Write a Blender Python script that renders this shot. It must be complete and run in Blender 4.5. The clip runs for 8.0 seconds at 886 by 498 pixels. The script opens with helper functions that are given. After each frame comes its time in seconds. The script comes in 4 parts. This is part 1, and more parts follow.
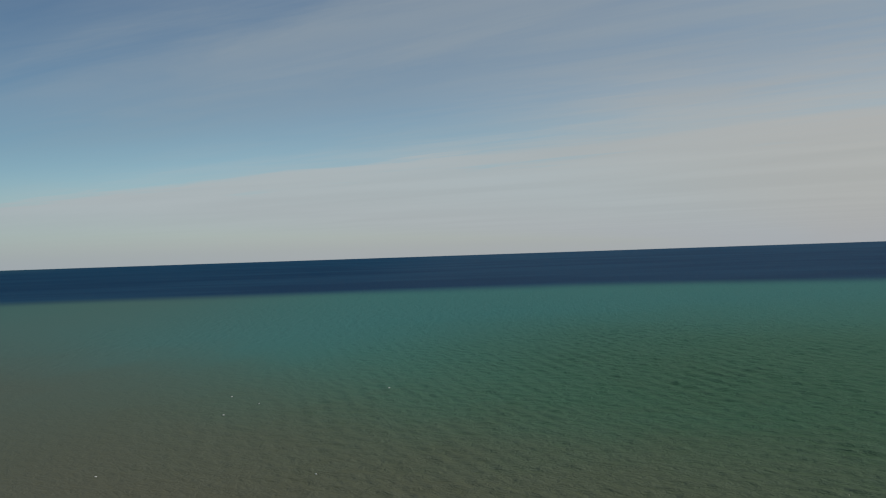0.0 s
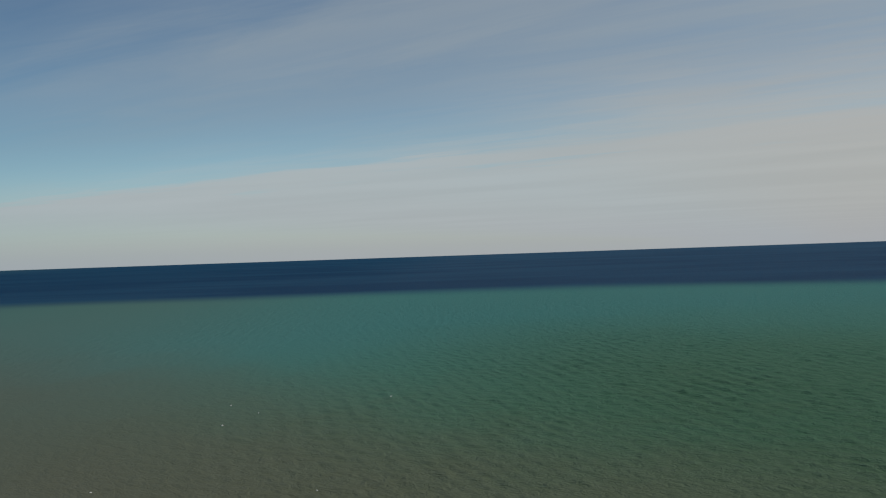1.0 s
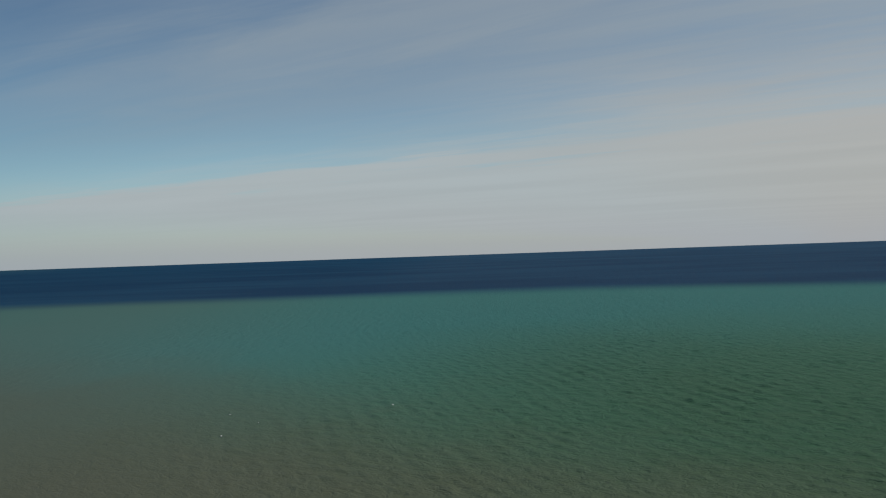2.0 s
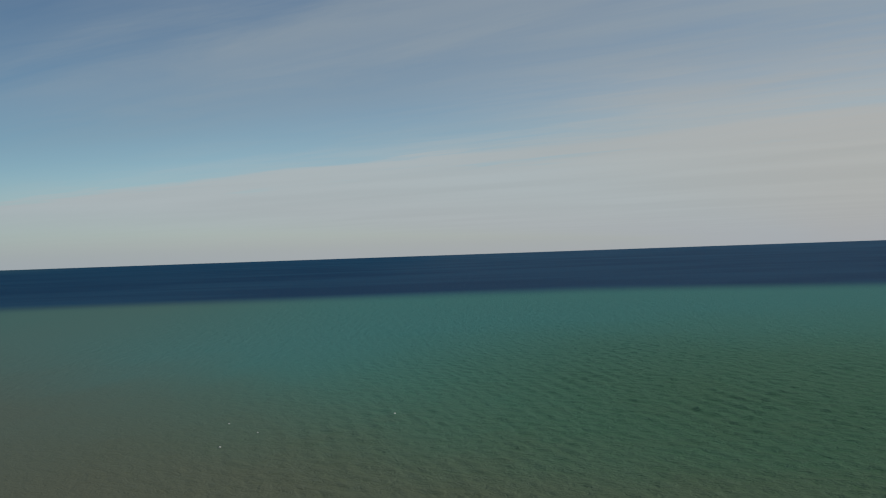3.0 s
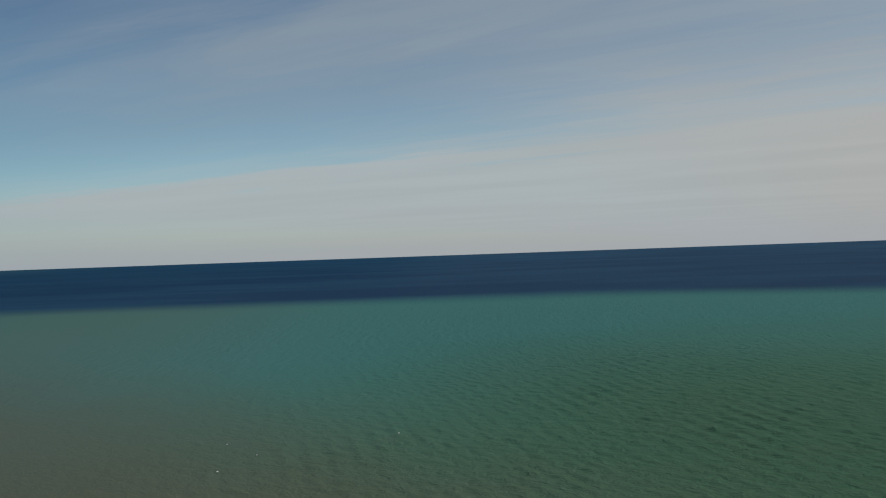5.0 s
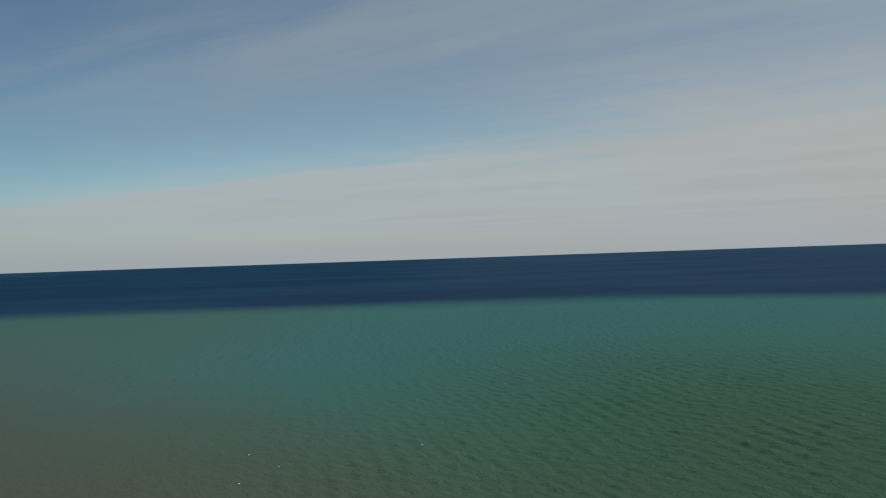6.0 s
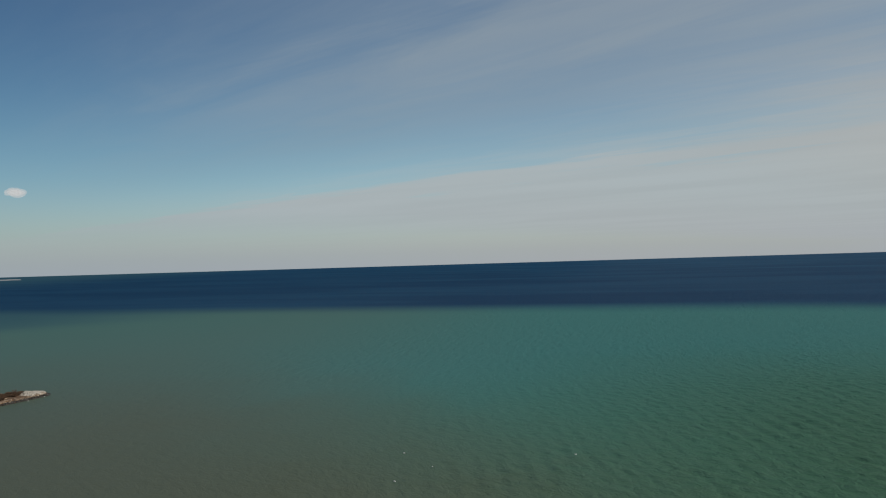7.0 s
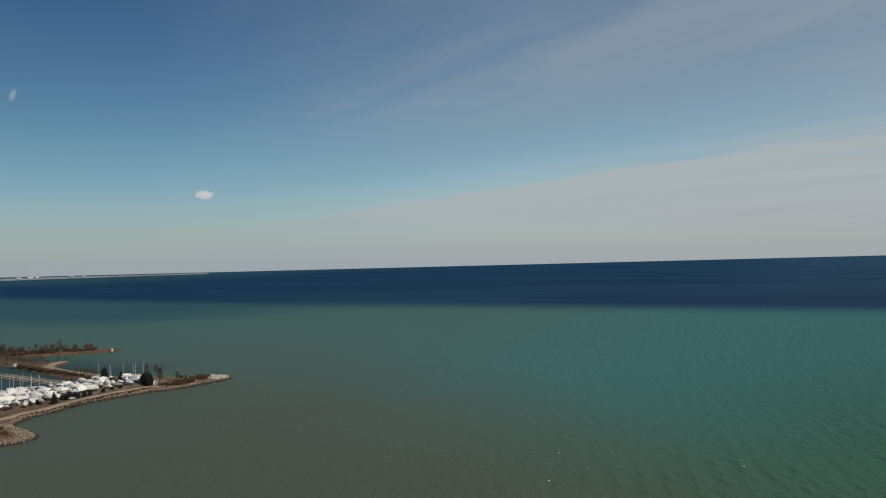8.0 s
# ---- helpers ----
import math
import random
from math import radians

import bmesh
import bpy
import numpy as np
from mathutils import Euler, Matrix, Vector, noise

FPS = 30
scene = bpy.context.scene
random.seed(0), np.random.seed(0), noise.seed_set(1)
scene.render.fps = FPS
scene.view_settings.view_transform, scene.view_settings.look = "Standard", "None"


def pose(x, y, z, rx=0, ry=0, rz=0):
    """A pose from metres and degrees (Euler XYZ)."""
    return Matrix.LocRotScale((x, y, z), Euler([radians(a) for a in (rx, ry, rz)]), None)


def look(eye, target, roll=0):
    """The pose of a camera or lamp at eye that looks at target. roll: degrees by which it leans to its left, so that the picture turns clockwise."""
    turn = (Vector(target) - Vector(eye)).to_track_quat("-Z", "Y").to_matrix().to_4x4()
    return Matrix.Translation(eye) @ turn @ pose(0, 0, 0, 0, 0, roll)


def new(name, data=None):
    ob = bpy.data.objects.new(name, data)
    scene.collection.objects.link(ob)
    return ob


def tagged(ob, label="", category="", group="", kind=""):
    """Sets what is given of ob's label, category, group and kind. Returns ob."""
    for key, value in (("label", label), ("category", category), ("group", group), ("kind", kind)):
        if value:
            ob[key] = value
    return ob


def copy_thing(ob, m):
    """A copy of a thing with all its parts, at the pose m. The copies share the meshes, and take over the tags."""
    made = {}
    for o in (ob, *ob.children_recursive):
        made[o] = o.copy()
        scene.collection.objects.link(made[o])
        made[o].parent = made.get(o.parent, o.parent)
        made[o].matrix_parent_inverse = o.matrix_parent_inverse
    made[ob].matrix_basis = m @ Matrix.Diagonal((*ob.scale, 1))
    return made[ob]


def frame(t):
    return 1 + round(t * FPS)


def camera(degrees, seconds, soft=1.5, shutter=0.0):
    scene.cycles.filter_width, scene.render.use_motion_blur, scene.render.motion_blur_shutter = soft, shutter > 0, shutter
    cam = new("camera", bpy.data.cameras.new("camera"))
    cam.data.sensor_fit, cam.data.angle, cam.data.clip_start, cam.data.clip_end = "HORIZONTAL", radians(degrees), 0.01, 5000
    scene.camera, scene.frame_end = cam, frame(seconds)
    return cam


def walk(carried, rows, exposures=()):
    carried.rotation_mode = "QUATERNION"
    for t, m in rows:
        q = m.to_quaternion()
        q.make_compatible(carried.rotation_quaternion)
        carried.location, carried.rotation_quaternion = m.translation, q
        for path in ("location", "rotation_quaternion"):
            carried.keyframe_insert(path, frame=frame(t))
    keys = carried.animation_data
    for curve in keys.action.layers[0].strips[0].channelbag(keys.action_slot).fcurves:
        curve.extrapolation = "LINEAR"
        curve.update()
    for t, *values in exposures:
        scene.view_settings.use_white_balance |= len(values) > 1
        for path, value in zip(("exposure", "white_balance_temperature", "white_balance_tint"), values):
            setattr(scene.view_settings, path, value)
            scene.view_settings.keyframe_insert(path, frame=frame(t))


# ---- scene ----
cam = camera(64.2, 8.0, soft=1.15)

# seconds, place across and along, height, pitch, lean to the right, turn to the left
PATH = [
    (0.0, 7.7, -38.4, 71.0, -0.25, 1.91, 0.00),
    (0.5, 7.1, -35.4, 72.6, -0.27, 1.91, 0.00),
    (1.0, 6.5, -32.4, 74.3, -0.29, 1.92, 0.00),
    (1.5, 5.9, -29.4, 75.9, -0.31, 1.93, 0.00),
    (2.2, 5.0, -25.2, 78.2, -0.36, 1.95, 0.00),
    (3.0, 4.1, -20.4, 80.9, -0.42, 1.97, 0.00),
    (3.5, 3.5, -17.4, 82.6, -0.44, 1.98, 0.00),
    (4.0, 2.9, -14.4, 84.3, -0.46, 1.98, 0.00),
    (4.5, 2.3, -11.4, 85.9, -0.48, 1.98, 0.00),
    (5.2, 1.4, -7.2, 88.3, -0.48, 1.98, 0.00),
    (5.8, 0.7, -3.7, 90.1, -0.42, 1.97, 0.25),
    (6.0, 0.5, -2.7, 90.6, -0.26, 1.95, 1.75),
    (6.2, 0.4, -1.9, 91.1, -0.08, 1.91, 4.00),
    (6.5, 0.2, -0.9, 91.6, 0.09, 1.83, 7.80),
    (7.0, 0.0, -0.1, 92.0, 0.22, 1.66, 14.10),
    (7.5, 0.0, 0.0, 92.0, 0.27, 1.55, 20.40),
    (8.0, 0.0, 0.0, 92.0, 0.36, 1.44, 26.60),
]
walk(cam, [(t, pose(x, y, h, 90 + p, r, w)) for t, x, y, h, p, r, w in PATH], exposures=[(0.0, -0.07), (8.0, -0.09)])

# ---- sky and sun ----
SUN_AZ, SUN_EL = 92.0, 40.0          # clockwise from +y; above the horizon
sun_dir = Vector((math.sin(radians(SUN_AZ)) * math.cos(radians(SUN_EL)),
                  math.cos(radians(SUN_AZ)) * math.cos(radians(SUN_EL)), math.sin(radians(SUN_EL))))
sun = new("sun", bpy.data.lights.new("sun", "SUN"))
sun.data.energy, sun.data.angle, sun.data.color = 3.2, radians(0.53), (1.0, 0.92, 0.80)
sun.matrix_basis = look(sun_dir * 400, (0, 0, 0))

world = bpy.data.worlds.new("sky")
scene.world = world
world.use_nodes = True
wt = world.node_tree
wt.nodes.clear()


class Graph:
    """Short calls that add and wire nodes of one tree."""

    def __init__(self, tree):
        self.tree = tree

    def add(self, kind, links=None, **props):
        n = self.tree.nodes.new(kind)
        for k, v in props.items():
            setattr(n, k, v)
        for key, v in (links or {}).items():
            socket = n.inputs[key]
            if isinstance(v, bpy.types.NodeSocket):
                self.tree.links.new(v, socket)
            else:
                socket.default_value = v
        return n

    def math(self, op, a, b=0.0, clamp=False):
        return self.add("ShaderNodeMath", {0: a, 1: b}, operation=op, use_clamp=clamp).outputs[0]

    def span(self, v, lo, hi, to_lo=0.0, to_hi=1.0, smooth=True):
        return self.add("ShaderNodeMapRange", {"Value": v, "From Min": lo, "From Max": hi, "To Min": to_lo, "To Max": to_hi},
                        interpolation_type="SMOOTHSTEP" if smooth else "LINEAR").outputs[0]

    def mix(self, f, a, b, blend="MIX"):
        n = self.add("ShaderNodeMix", data_type="RGBA", blend_type=blend)
        for i, v in ((0, f), (6, a), (7, b)):
            if isinstance(v, bpy.types.NodeSocket):
                self.tree.links.new(v, n.inputs[i])
            else:
                n.inputs[i].default_value = v if i == 0 else (*v, 1.0)
        return n.outputs[2]

    def noise(self, vec, scale, detail=4.0, rough=0.55, distortion=0.0):
        return self.add("ShaderNodeTexNoise", {"Vector": vec, "Scale": scale, "Detail": detail, "Roughness": rough,
                                               "Distortion": distortion}).outputs["Fac"]

    def xyz(self, x, y, z=0.0):
        return self.add("ShaderNodeCombineXYZ", {0: x, 1: y, 2: z}).outputs[0]


def build_sky():
    g = Graph(wt)
    way = g.add("ShaderNodeTexCoord").outputs["Generated"]
    d = g.add("ShaderNodeSeparateXYZ", {0: way}).outputs
    clear = g.add("ShaderNodeTexSky", sky_type="NISHITA", sun_disc=False, sun_elevation=radians(SUN_EL),
                  sun_rotation=radians(SUN_AZ), altitude=90.0, air_density=1.0, dust_density=0.4, ozone_density=2.0)
    clear = g.add("ShaderNodeHueSaturation", {"Saturation": 1.1, "Value": 0.070, "Color": clear.outputs[0]}).outputs[0]
    clear = g.mix(1.0, clear, g.mix(g.span(d[0], -0.75, -0.25), (0.78, 1.0, 1.01), (0.81, 1.0, 0.965)), "MULTIPLY")
    clear = g.mix(g.span(d[2], 0.17, 0.05), clear, g.mix(1.0, clear, (0.99, 0.965, 1.02), "MULTIPLY"))
    # deeper blue away from the sun
    clear = g.add("ShaderNodeHueSaturation", {"Value": g.span(d[0], -0.98, -0.15, 0.74, 1.30), "Color": clear}).outputs[0]
    clear = g.add("ShaderNodeHueSaturation", {"Value": g.span(d[2], 0.04, 0.38, 1.14, 0.84), "Saturation": g.span(d[2], 0.04, 0.36, 0.98, 1.02), "Color": clear}).outputs[0]
    clear = g.mix(g.span(d[2], 0.10, 0.36), clear, g.mix(1.0, clear, (0.83, 0.935, 1.07), "MULTIPLY"))
    # a sheet of high cloud: the plane that each direction meets, with streaks running one way across it
    up = g.math("MAXIMUM", g.math("ADD", d[2], 0.013), 0.012)
    px, py = g.math("DIVIDE", d[0], up), g.math("DIVIDE", d[1], up)
    s = g.math("ADD", py, g.math("MULTIPLY", px, 0.55))              # across the streaks
    u = g.math("SUBTRACT", px, g.math("MULTIPLY", py, 0.55))         # along them
    broad = g.noise(g.xyz(g.math("MULTIPLY", u, 0.14), g.math("MULTIPLY", s, 0.40)), 1.0, 3.0, 0.5, 0.3)
    fine = g.noise(g.xyz(g.math("MULTIPLY", u, 0.55), g.math("MULTIPLY", s, 1.7), 3.0), 1.0, 5.0, 0.6, 0.6)
    hairs = g.noise(g.xyz(g.math("MULTIPLY", u, 0.40), g.math("MULTIPLY", s, 3.4), 7.0), 1.0, 4.0, 0.62, 0.4)
    s2 = g.math("ADD", s, g.math("MULTIPLY", g.math("SUBTRACT", broad, 0.5), 1.6))
    s2 = g.math("ADD", s2, g.math("MULTIPLY", g.math("SUBTRACT", fine, 0.5), 1.5))
    s2 = g.math("ADD", s2, g.math("MULTIPLY", g.math("SUBTRACT", hairs, 0.5), 0.7))
    # the thick bank over the lake: a crisp edge on one side that frays towards the sun
    fray = g.span(u, -4.5, 1.2)
    bank = g.add("ShaderNodeMapRange", {"Value": s2, "From Min": g.math("SUBTRACT", 6.45, g.math("MULTIPLY", fray, 2.6)),
                                        "From Max": g.math("ADD", 7.5, g.math("MULTIPLY", fray, 0.3))}, interpolation_type="SMOOTHSTEP").outputs[0]
    bank = g.math("MULTIPLY", bank, g.span(u, -26.0, -10.0, 0.25, 0.90))
    rifts = g.span(g.noise(g.xyz(g.math("MULTIPLY", u, 0.35), g.math("MULTIPLY", s, 1.1), 11.0), 1.0, 3.0, 0.55, 0.5), 0.58, 0.74, 0.0, 0.34)
    bank = g.math("SUBTRACT", bank, g.math("MULTIPLY", g.math("MULTIPLY", bank, rifts), g.span(s, 10.5, 8.6)))
    # the thin veil above it, gone in the deep blue away from the sun
    thin = g.math("MULTIPLY", g.span(u, -8.5, 0.4, 0.34, 0.78), g.span(fine, 0.28, 0.72, 0.80, 1.06))
    thin = g.math("MULTIPLY", thin, g.span(hairs, 0.28, 0.72, 0.95, 1.04))
    thin = g.math("MULTIPLY", thin, g.math("MAXIMUM", g.span(s2, 0.6, 3.6, 0.50, 1.0), g.span(u, -1.6, 0.2)))
    thin = g.math("MULTIPLY", thin, g.span(g.math("DIVIDE", d[0], g.math("MAXIMUM", d[1], 0.05)), -1.25, -0.25, 0.12, 1.0))
    gap = g.math("MULTIPLY", g.span(s2, 3.4, 5.0), g.span(s2, 6.9, 5.6))       # bluer below the bank's edge
    thin = g.math("MULTIPLY", thin, g.math("SUBTRACT", 1.0, g.math("MULTIPLY", gap, g.span(u, -0.8, -3.2, 0.0, 0.35))))
    wisps = g.math("MULTIPLY", g.span(s2, 2.0, 2.6), g.span(s2, 3.3, 2.8))
    wisps = g.math("MULTIPLY", wisps, g.span(u, -6.5, -2.8, 0.0, 0.10))
    veil = g.math("MAXIMUM", bank, g.math("ADD", thin, wisps))
    veil = g.math("MULTIPLY", veil, g.span(hairs, 0.3, 0.7, 0.985, 1.01), clamp=True)
    warm = g.span(u, -5.0, 1.5)
    cloud = g.mix(warm, (0.430, 0.472, 0.486), (0.450, 0.438, 0.416))
    cloud = g.mix(g.math("MULTIPLY", g.span(s, 6.2, 3.6), 0.75), cloud, (0.270, 0.338, 0.394))
    cloud = g.mix(1.0, cloud, g.add("ShaderNodeCombineColor", {i: g.span(broad, 0.3, 0.7, 0.955, 1.03) for i in range(3)}).outputs[0], "MULTIPLY")
    sky = g.mix(veil, clear, cloud)
    haze = g.math("POWER", g.span(d[2], -0.018, 0.105, 1.0, 0.0, smooth=False), 1.3)
    sky = g.mix(g.math("MULTIPLY", haze, 0.88), sky, g.mix(g.span(d[0], -0.75, 0.1), (0.355, 0.400, 0.452), (0.388, 0.414, 0.446)))
    out = g.add("ShaderNodeBackground", {"Color": sky, "Strength": 1.0})
    g.add("ShaderNodeOutputWorld", {"Surface": out.outputs[0]})


build_sky()


# ---- materials ----
def material(name, base, second=None, rough=0.75, metal=0.0, grain=1.0, patch=0.15, bump=0.05, vary=0.0, wear=0.8, island=0.0):
    """A painted or natural surface with grain and patches, sized in 1/metre."""
    m = bpy.data.materials.new(name)
    m.use_nodes = True
    m.node_tree.nodes.clear()
    g = Graph(m.node_tree)
    at = g.add("ShaderNodeTexCoord").outputs["Object"]
    big, small = g.noise(at, patch, 3.0, 0.6), g.noise(at, grain, 5.0, 0.65)
    second = second or tuple(c * 0.7 for c in base)
    col = g.mix(g.math("MULTIPLY", g.span(big, 0.35, 0.68), wear), base, second)
    col = g.mix(1.0, col, g.add("ShaderNodeCombineColor", {i: g.span(small, 0.25, 0.75, 0.78, 1.18) for i in range(3)}).outputs[0], "MULTIPLY")
    if vary:
        r = g.add("ShaderNodeObjectInfo").outputs["Random"]
        col = g.add("ShaderNodeHueSaturation", {"Value": g.span(r, 0, 1, 1 - vary, 1 + vary, smooth=False), "Color": col}).outputs[0]
    if island:
        r = g.add("ShaderNodeNewGeometry").outputs["Random Per Island"]
        col = g.add("ShaderNodeHueSaturation", {"Value": g.span(r, 0, 1, 1 - island, 1 + island, smooth=False), "Color": col}).outputs[0]
    bsdf = g.add("ShaderNodeBsdfPrincipled", {"Base Color": col, "Roughness": rough, "Metallic": metal})
    if bump:
        b = g.add("ShaderNodeBump", {"Height": small, "Strength": 0.6, "Distance": bump})
        m.node_tree.links.new(b.outputs[0], bsdf.inputs["Normal"])
    g.add("ShaderNodeOutputMaterial", {"Surface": bsdf.outputs[0]})
    return m


def water_material():
    """Turbid lake water: brown silt inshore, green and teal past it, a sharp edge to deep blue water."""
    m = bpy.data.materials.new("lake_water")
    m.use_nodes = True
    m.node_tree.nodes.clear()
    g = Graph(m.node_tree)
    at = g.add("ShaderNodeTexCoord").outputs["Object"]
    p = g.add("ShaderNodeSeparateXYZ", {0: at}).outputs
    x, y = p[0], p[1]
    swirl = g.noise(at, 0.004, 4.0, 0.55, 0.6)
    off = g.math("MULTIPLY", g.math("SUBTRACT", swirl, 0.5), 170.0)
    r = g.math("SQRT", g.math("ADD", g.math("MULTIPLY", x, x), g.math("MULTIPLY", y, y)))
    r1 = g.math("ADD", r, off)
    # green by the shore, teal farther out, greyer towards the land
    green = g.span(g.math("SUBTRACT", r1, g.math("MULTIPLY", x, 0.6)), 220.0, 700.0, 1.0, 0.0)
    col = g.mix(green, (0.042, 0.150, 0.142), (0.050, 0.132, 0.090))
    pale = g.math("MULTIPLY", g.span(x, -20.0, -480.0), g.span(y, 950.0, 450.0, 0.55, 0.76))
    col = g.mix(pale, col, (0.075, 0.114, 0.095))
    # brown silt inshore
    silt = g.span(g.math("ADD", r1, g.math("MULTIPLY", x, 1.1)), 70.0, 400.0, 1.0, 0.0)
    silt = g.math("MULTIPLY", silt, g.span(r1, 900.0, 330.0))
    col = g.mix(g.math("MULTIPLY", silt, 0.88), col, (0.084, 0.086, 0.054))
    mottle = g.noise(at, 0.022, 4.0, 0.6, 0.8)
    col = g.mix(g.math("MULTIPLY", g.span(mottle, 0.42, 0.70), g.span(r1, 480.0, 220.0, 0.0, 0.20)), col, (0.072, 0.080, 0.045))
    # darker green to the right, partly the lens's edge dimming put into the colour
    dim_green = g.math("MULTIPLY", g.span(x, -90.0, 150.0), g.span(r1, 720.0, 200.0))
    col = g.mix(g.math("MULTIPLY", dim_green, 0.66), col, (0.040, 0.086, 0.044))
    basin = g.math("MULTIPLY", g.span(x, -462.0, -500.0), g.span(y, 470.0, 400.0))
    col = g.mix(g.math("MULTIPLY", basin, 0.80), col, (0.026, 0.049, 0.058))
    near = g.math("MULTIPLY", g.span(r1, 290.0, 130.0), 0.50)
    col = g.mix(near, col, (0.100, 0.086, 0.056))
    # a bluer tongue that mixes into the shallows off the harbour
    tongue = g.math("SUBTRACT", g.math("ADD", y, g.math("MULTIPLY", off, 0.3)), g.span(x, -1000.0, -560.0, 0.0, 300.0))
    tongue = g.math("MULTIPLY", g.span(tongue, 575.0, 800.0), g.span(x, -540.0, -1050.0))
    col = g.mix(g.math("MULTIPLY", tongue, 0.75), col, (0.022, 0.068, 0.100))
    # the edge of deep water
    swing = g.math("MULTIPLY", g.span(x, -900.0, -2600.0, smooth=True), 110.0)
    swing_r = g.math("MULTIPLY", g.span(x, 150.0, 900.0, smooth=True), -140.0)
    edge = g.math("SUBTRACT", g.math("SUBTRACT", g.math("SUBTRACT", y, swing), swing_r), g.math("MULTIPLY", off, 0.22))
    deep = g.span(edge, 1000.0, 1215.0)
    broad = g.noise(g.xyz(g.math("MULTIPLY", x, 0.0011), g.math("MULTIPLY", y, 0.0042)), 1.0, 4.0, 0.6, 0.4)
    thin = g.noise(g.xyz(g.math("MULTIPLY", x, 0.0016), g.math("MULTIPLY", y, 0.007), 5.0), 1.0, 4.0, 0.65)
    lanes = g.math("ADD", g.math("MULTIPLY", g.span(broad, 0.34, 0.68), 0.45), g.math("MULTIPLY", g.span(thin, 0.40, 0.70), 0.11))
    lanes = g.math("MULTIPLY", lanes, g.span(x, -1500.0, -300.0, 0.7, 1.0))
    lanes = g.math("ADD", lanes, g.span(y, 1500.0, 5000.0, 0.0, 0.38), clamp=True)
    blue = g.mix(lanes, (0.006, 0.032, 0.078), (0.016, 0.066, 0.124))
    col = g.mix(deep, col, blue)
    shelf = g.math("MULTIPLY", g.span(x, -1900.0, -3600.0), g.span(y, 1500.0, 2200.0))
    col = g.mix(g.math("MULTIPLY", shelf, 0.6), col, (0.036, 0.090, 0.112))
    # chop: short crests, sharp on top
    turned = g.add("ShaderNodeMapping", {"Vector": at, "Rotation": (0, 0, radians(60)), "Scale": (3.4, 6.0, 5.0)}, vector_type="TEXTURE").outputs[0]
    chop = g.noise(turned, 1.0, 4.0, 0.6, 0.5)
    crest = g.math("SUBTRACT", 1.0, g.math("ABSOLUTE", g.math("MULTIPLY", g.math("SUBTRACT", g.noise(turned, 1.9, 3.0, 0.55, 0.6), 0.5), 3.0)))
    flat = g.add("ShaderNodeMapping", {"Vector": at, "Rotation": (0, 0, radians(82)), "Scale": (0.9, 2.6, 1.0)}, vector_type="TEXTURE").outputs[0]
    ripples = g.noise(flat, 1.0, 3.0, 0.6, 0.3)
    swell = g.math("ADD", chop, g.math("MULTIPLY", crest, 0.30))
    open_water = g.span(x, -230.0, 130.0, 0.20, 1.0)
    sheltered = g.span(x, -430.0, -160.0, 0.25, 1.0)
    catspaw = g.noise(g.xyz(g.math("MULTIPLY", x, 0.14), g.math("MULTIPLY", y, 0.055), 2.0), 1.0, 4.0, 0.62, 0.4)     # wind-ruffled patches
    far_chop = g.math("MULTIPLY", g.math("MULTIPLY", catspaw, sheltered), g.span(r, 330.0, 700.0, 0.0, 1.0))
    h = g.math("ADD", g.math("MULTIPLY", swell, open_water), g.math("MULTIPLY", g.math("MULTIPLY", ripples, 0.10), sheltered))
    h = g.math("ADD", h, far_chop)
    nrm = g.add("ShaderNodeBump", {"Height": h, "Strength": 0.64, "Distance": 2.1}).outputs[0]
    body = g.add("ShaderNodeBsdfDiffuse", {"Color": col, "Normal": nrm})
    shine = g.add("ShaderNodeBsdfGlossy", {"Color": (1, 1, 1, 1), "Roughness": 0.16, "Normal": nrm})
    f = g.add("ShaderNodeFresnel", {"IOR": 1.33, "Normal": nrm}).outputs[0]
    hid = g.math("SUBTRACT", 1.0, f)
    gloss = g.math("MULTIPLY", g.math("MULTIPLY", f, 0.5), g.math("MULTIPLY", hid, hid), clamp=True)
    mixed = g.add("ShaderNodeMixShader", {0: gloss, 1: body.outputs[0], 2: shine.outputs[0]})
    g.add("ShaderNodeOutputMaterial", {"Surface": mixed.outputs[0]})
    return m


M_WATER = water_material()
M_DIRT = material("dry_dirt_and_grass", (0.150, 0.086, 0.045), (0.070, 0.042, 0.023), 0.95, grain=0.5, patch=0.035, bump=0.2)
M_YARD = material("packed_gravel", (0.20, 0.145, 0.095), (0.11, 0.08, 0.055), 0.95, grain=0.8, patch=0.06, bump=0.1)
M_ROAD = material("pale_gravel_road", (0.315, 0.235, 0.160), (0.215, 0.155, 0.105), 0.95, grain=0.9, patch=0.08, bump=0.06)
M_ROCK = material("armour_stone", (0.265, 0.196, 0.140), (0.150, 0.108, 0.074), 0.9, grain=1.6, patch=0.08, bump=0.15, island=0.38)
M_BANK = material("dark_earthy_bank_stone", (0.125, 0.086, 0.056), (0.065, 0.044, 0.029), 0.95, grain=1.4, patch=0.1, bump=0.12, island=0.4)
M_DARK_STONE = material("dark_stone", (0.034, 0.027, 0.020), (0.020, 0.017, 0.013), 0.5, grain=1.6, patch=0.4, bump=0.1)
M_PALE_ROCK = material("pale_concrete_rubble", (0.44, 0.40, 0.345), (0.32, 0.285, 0.24), 0.9, grain=1.2, patch=0.3, bump=0.1, island=0.3)
M_WRAP = material("white_shrink_wrap", (0.83, 0.80, 0.74), (0.70, 0.67, 0.61), 0.6, grain=0.9, patch=0.35, bump=0.03, vary=0.06, wear=0.5)
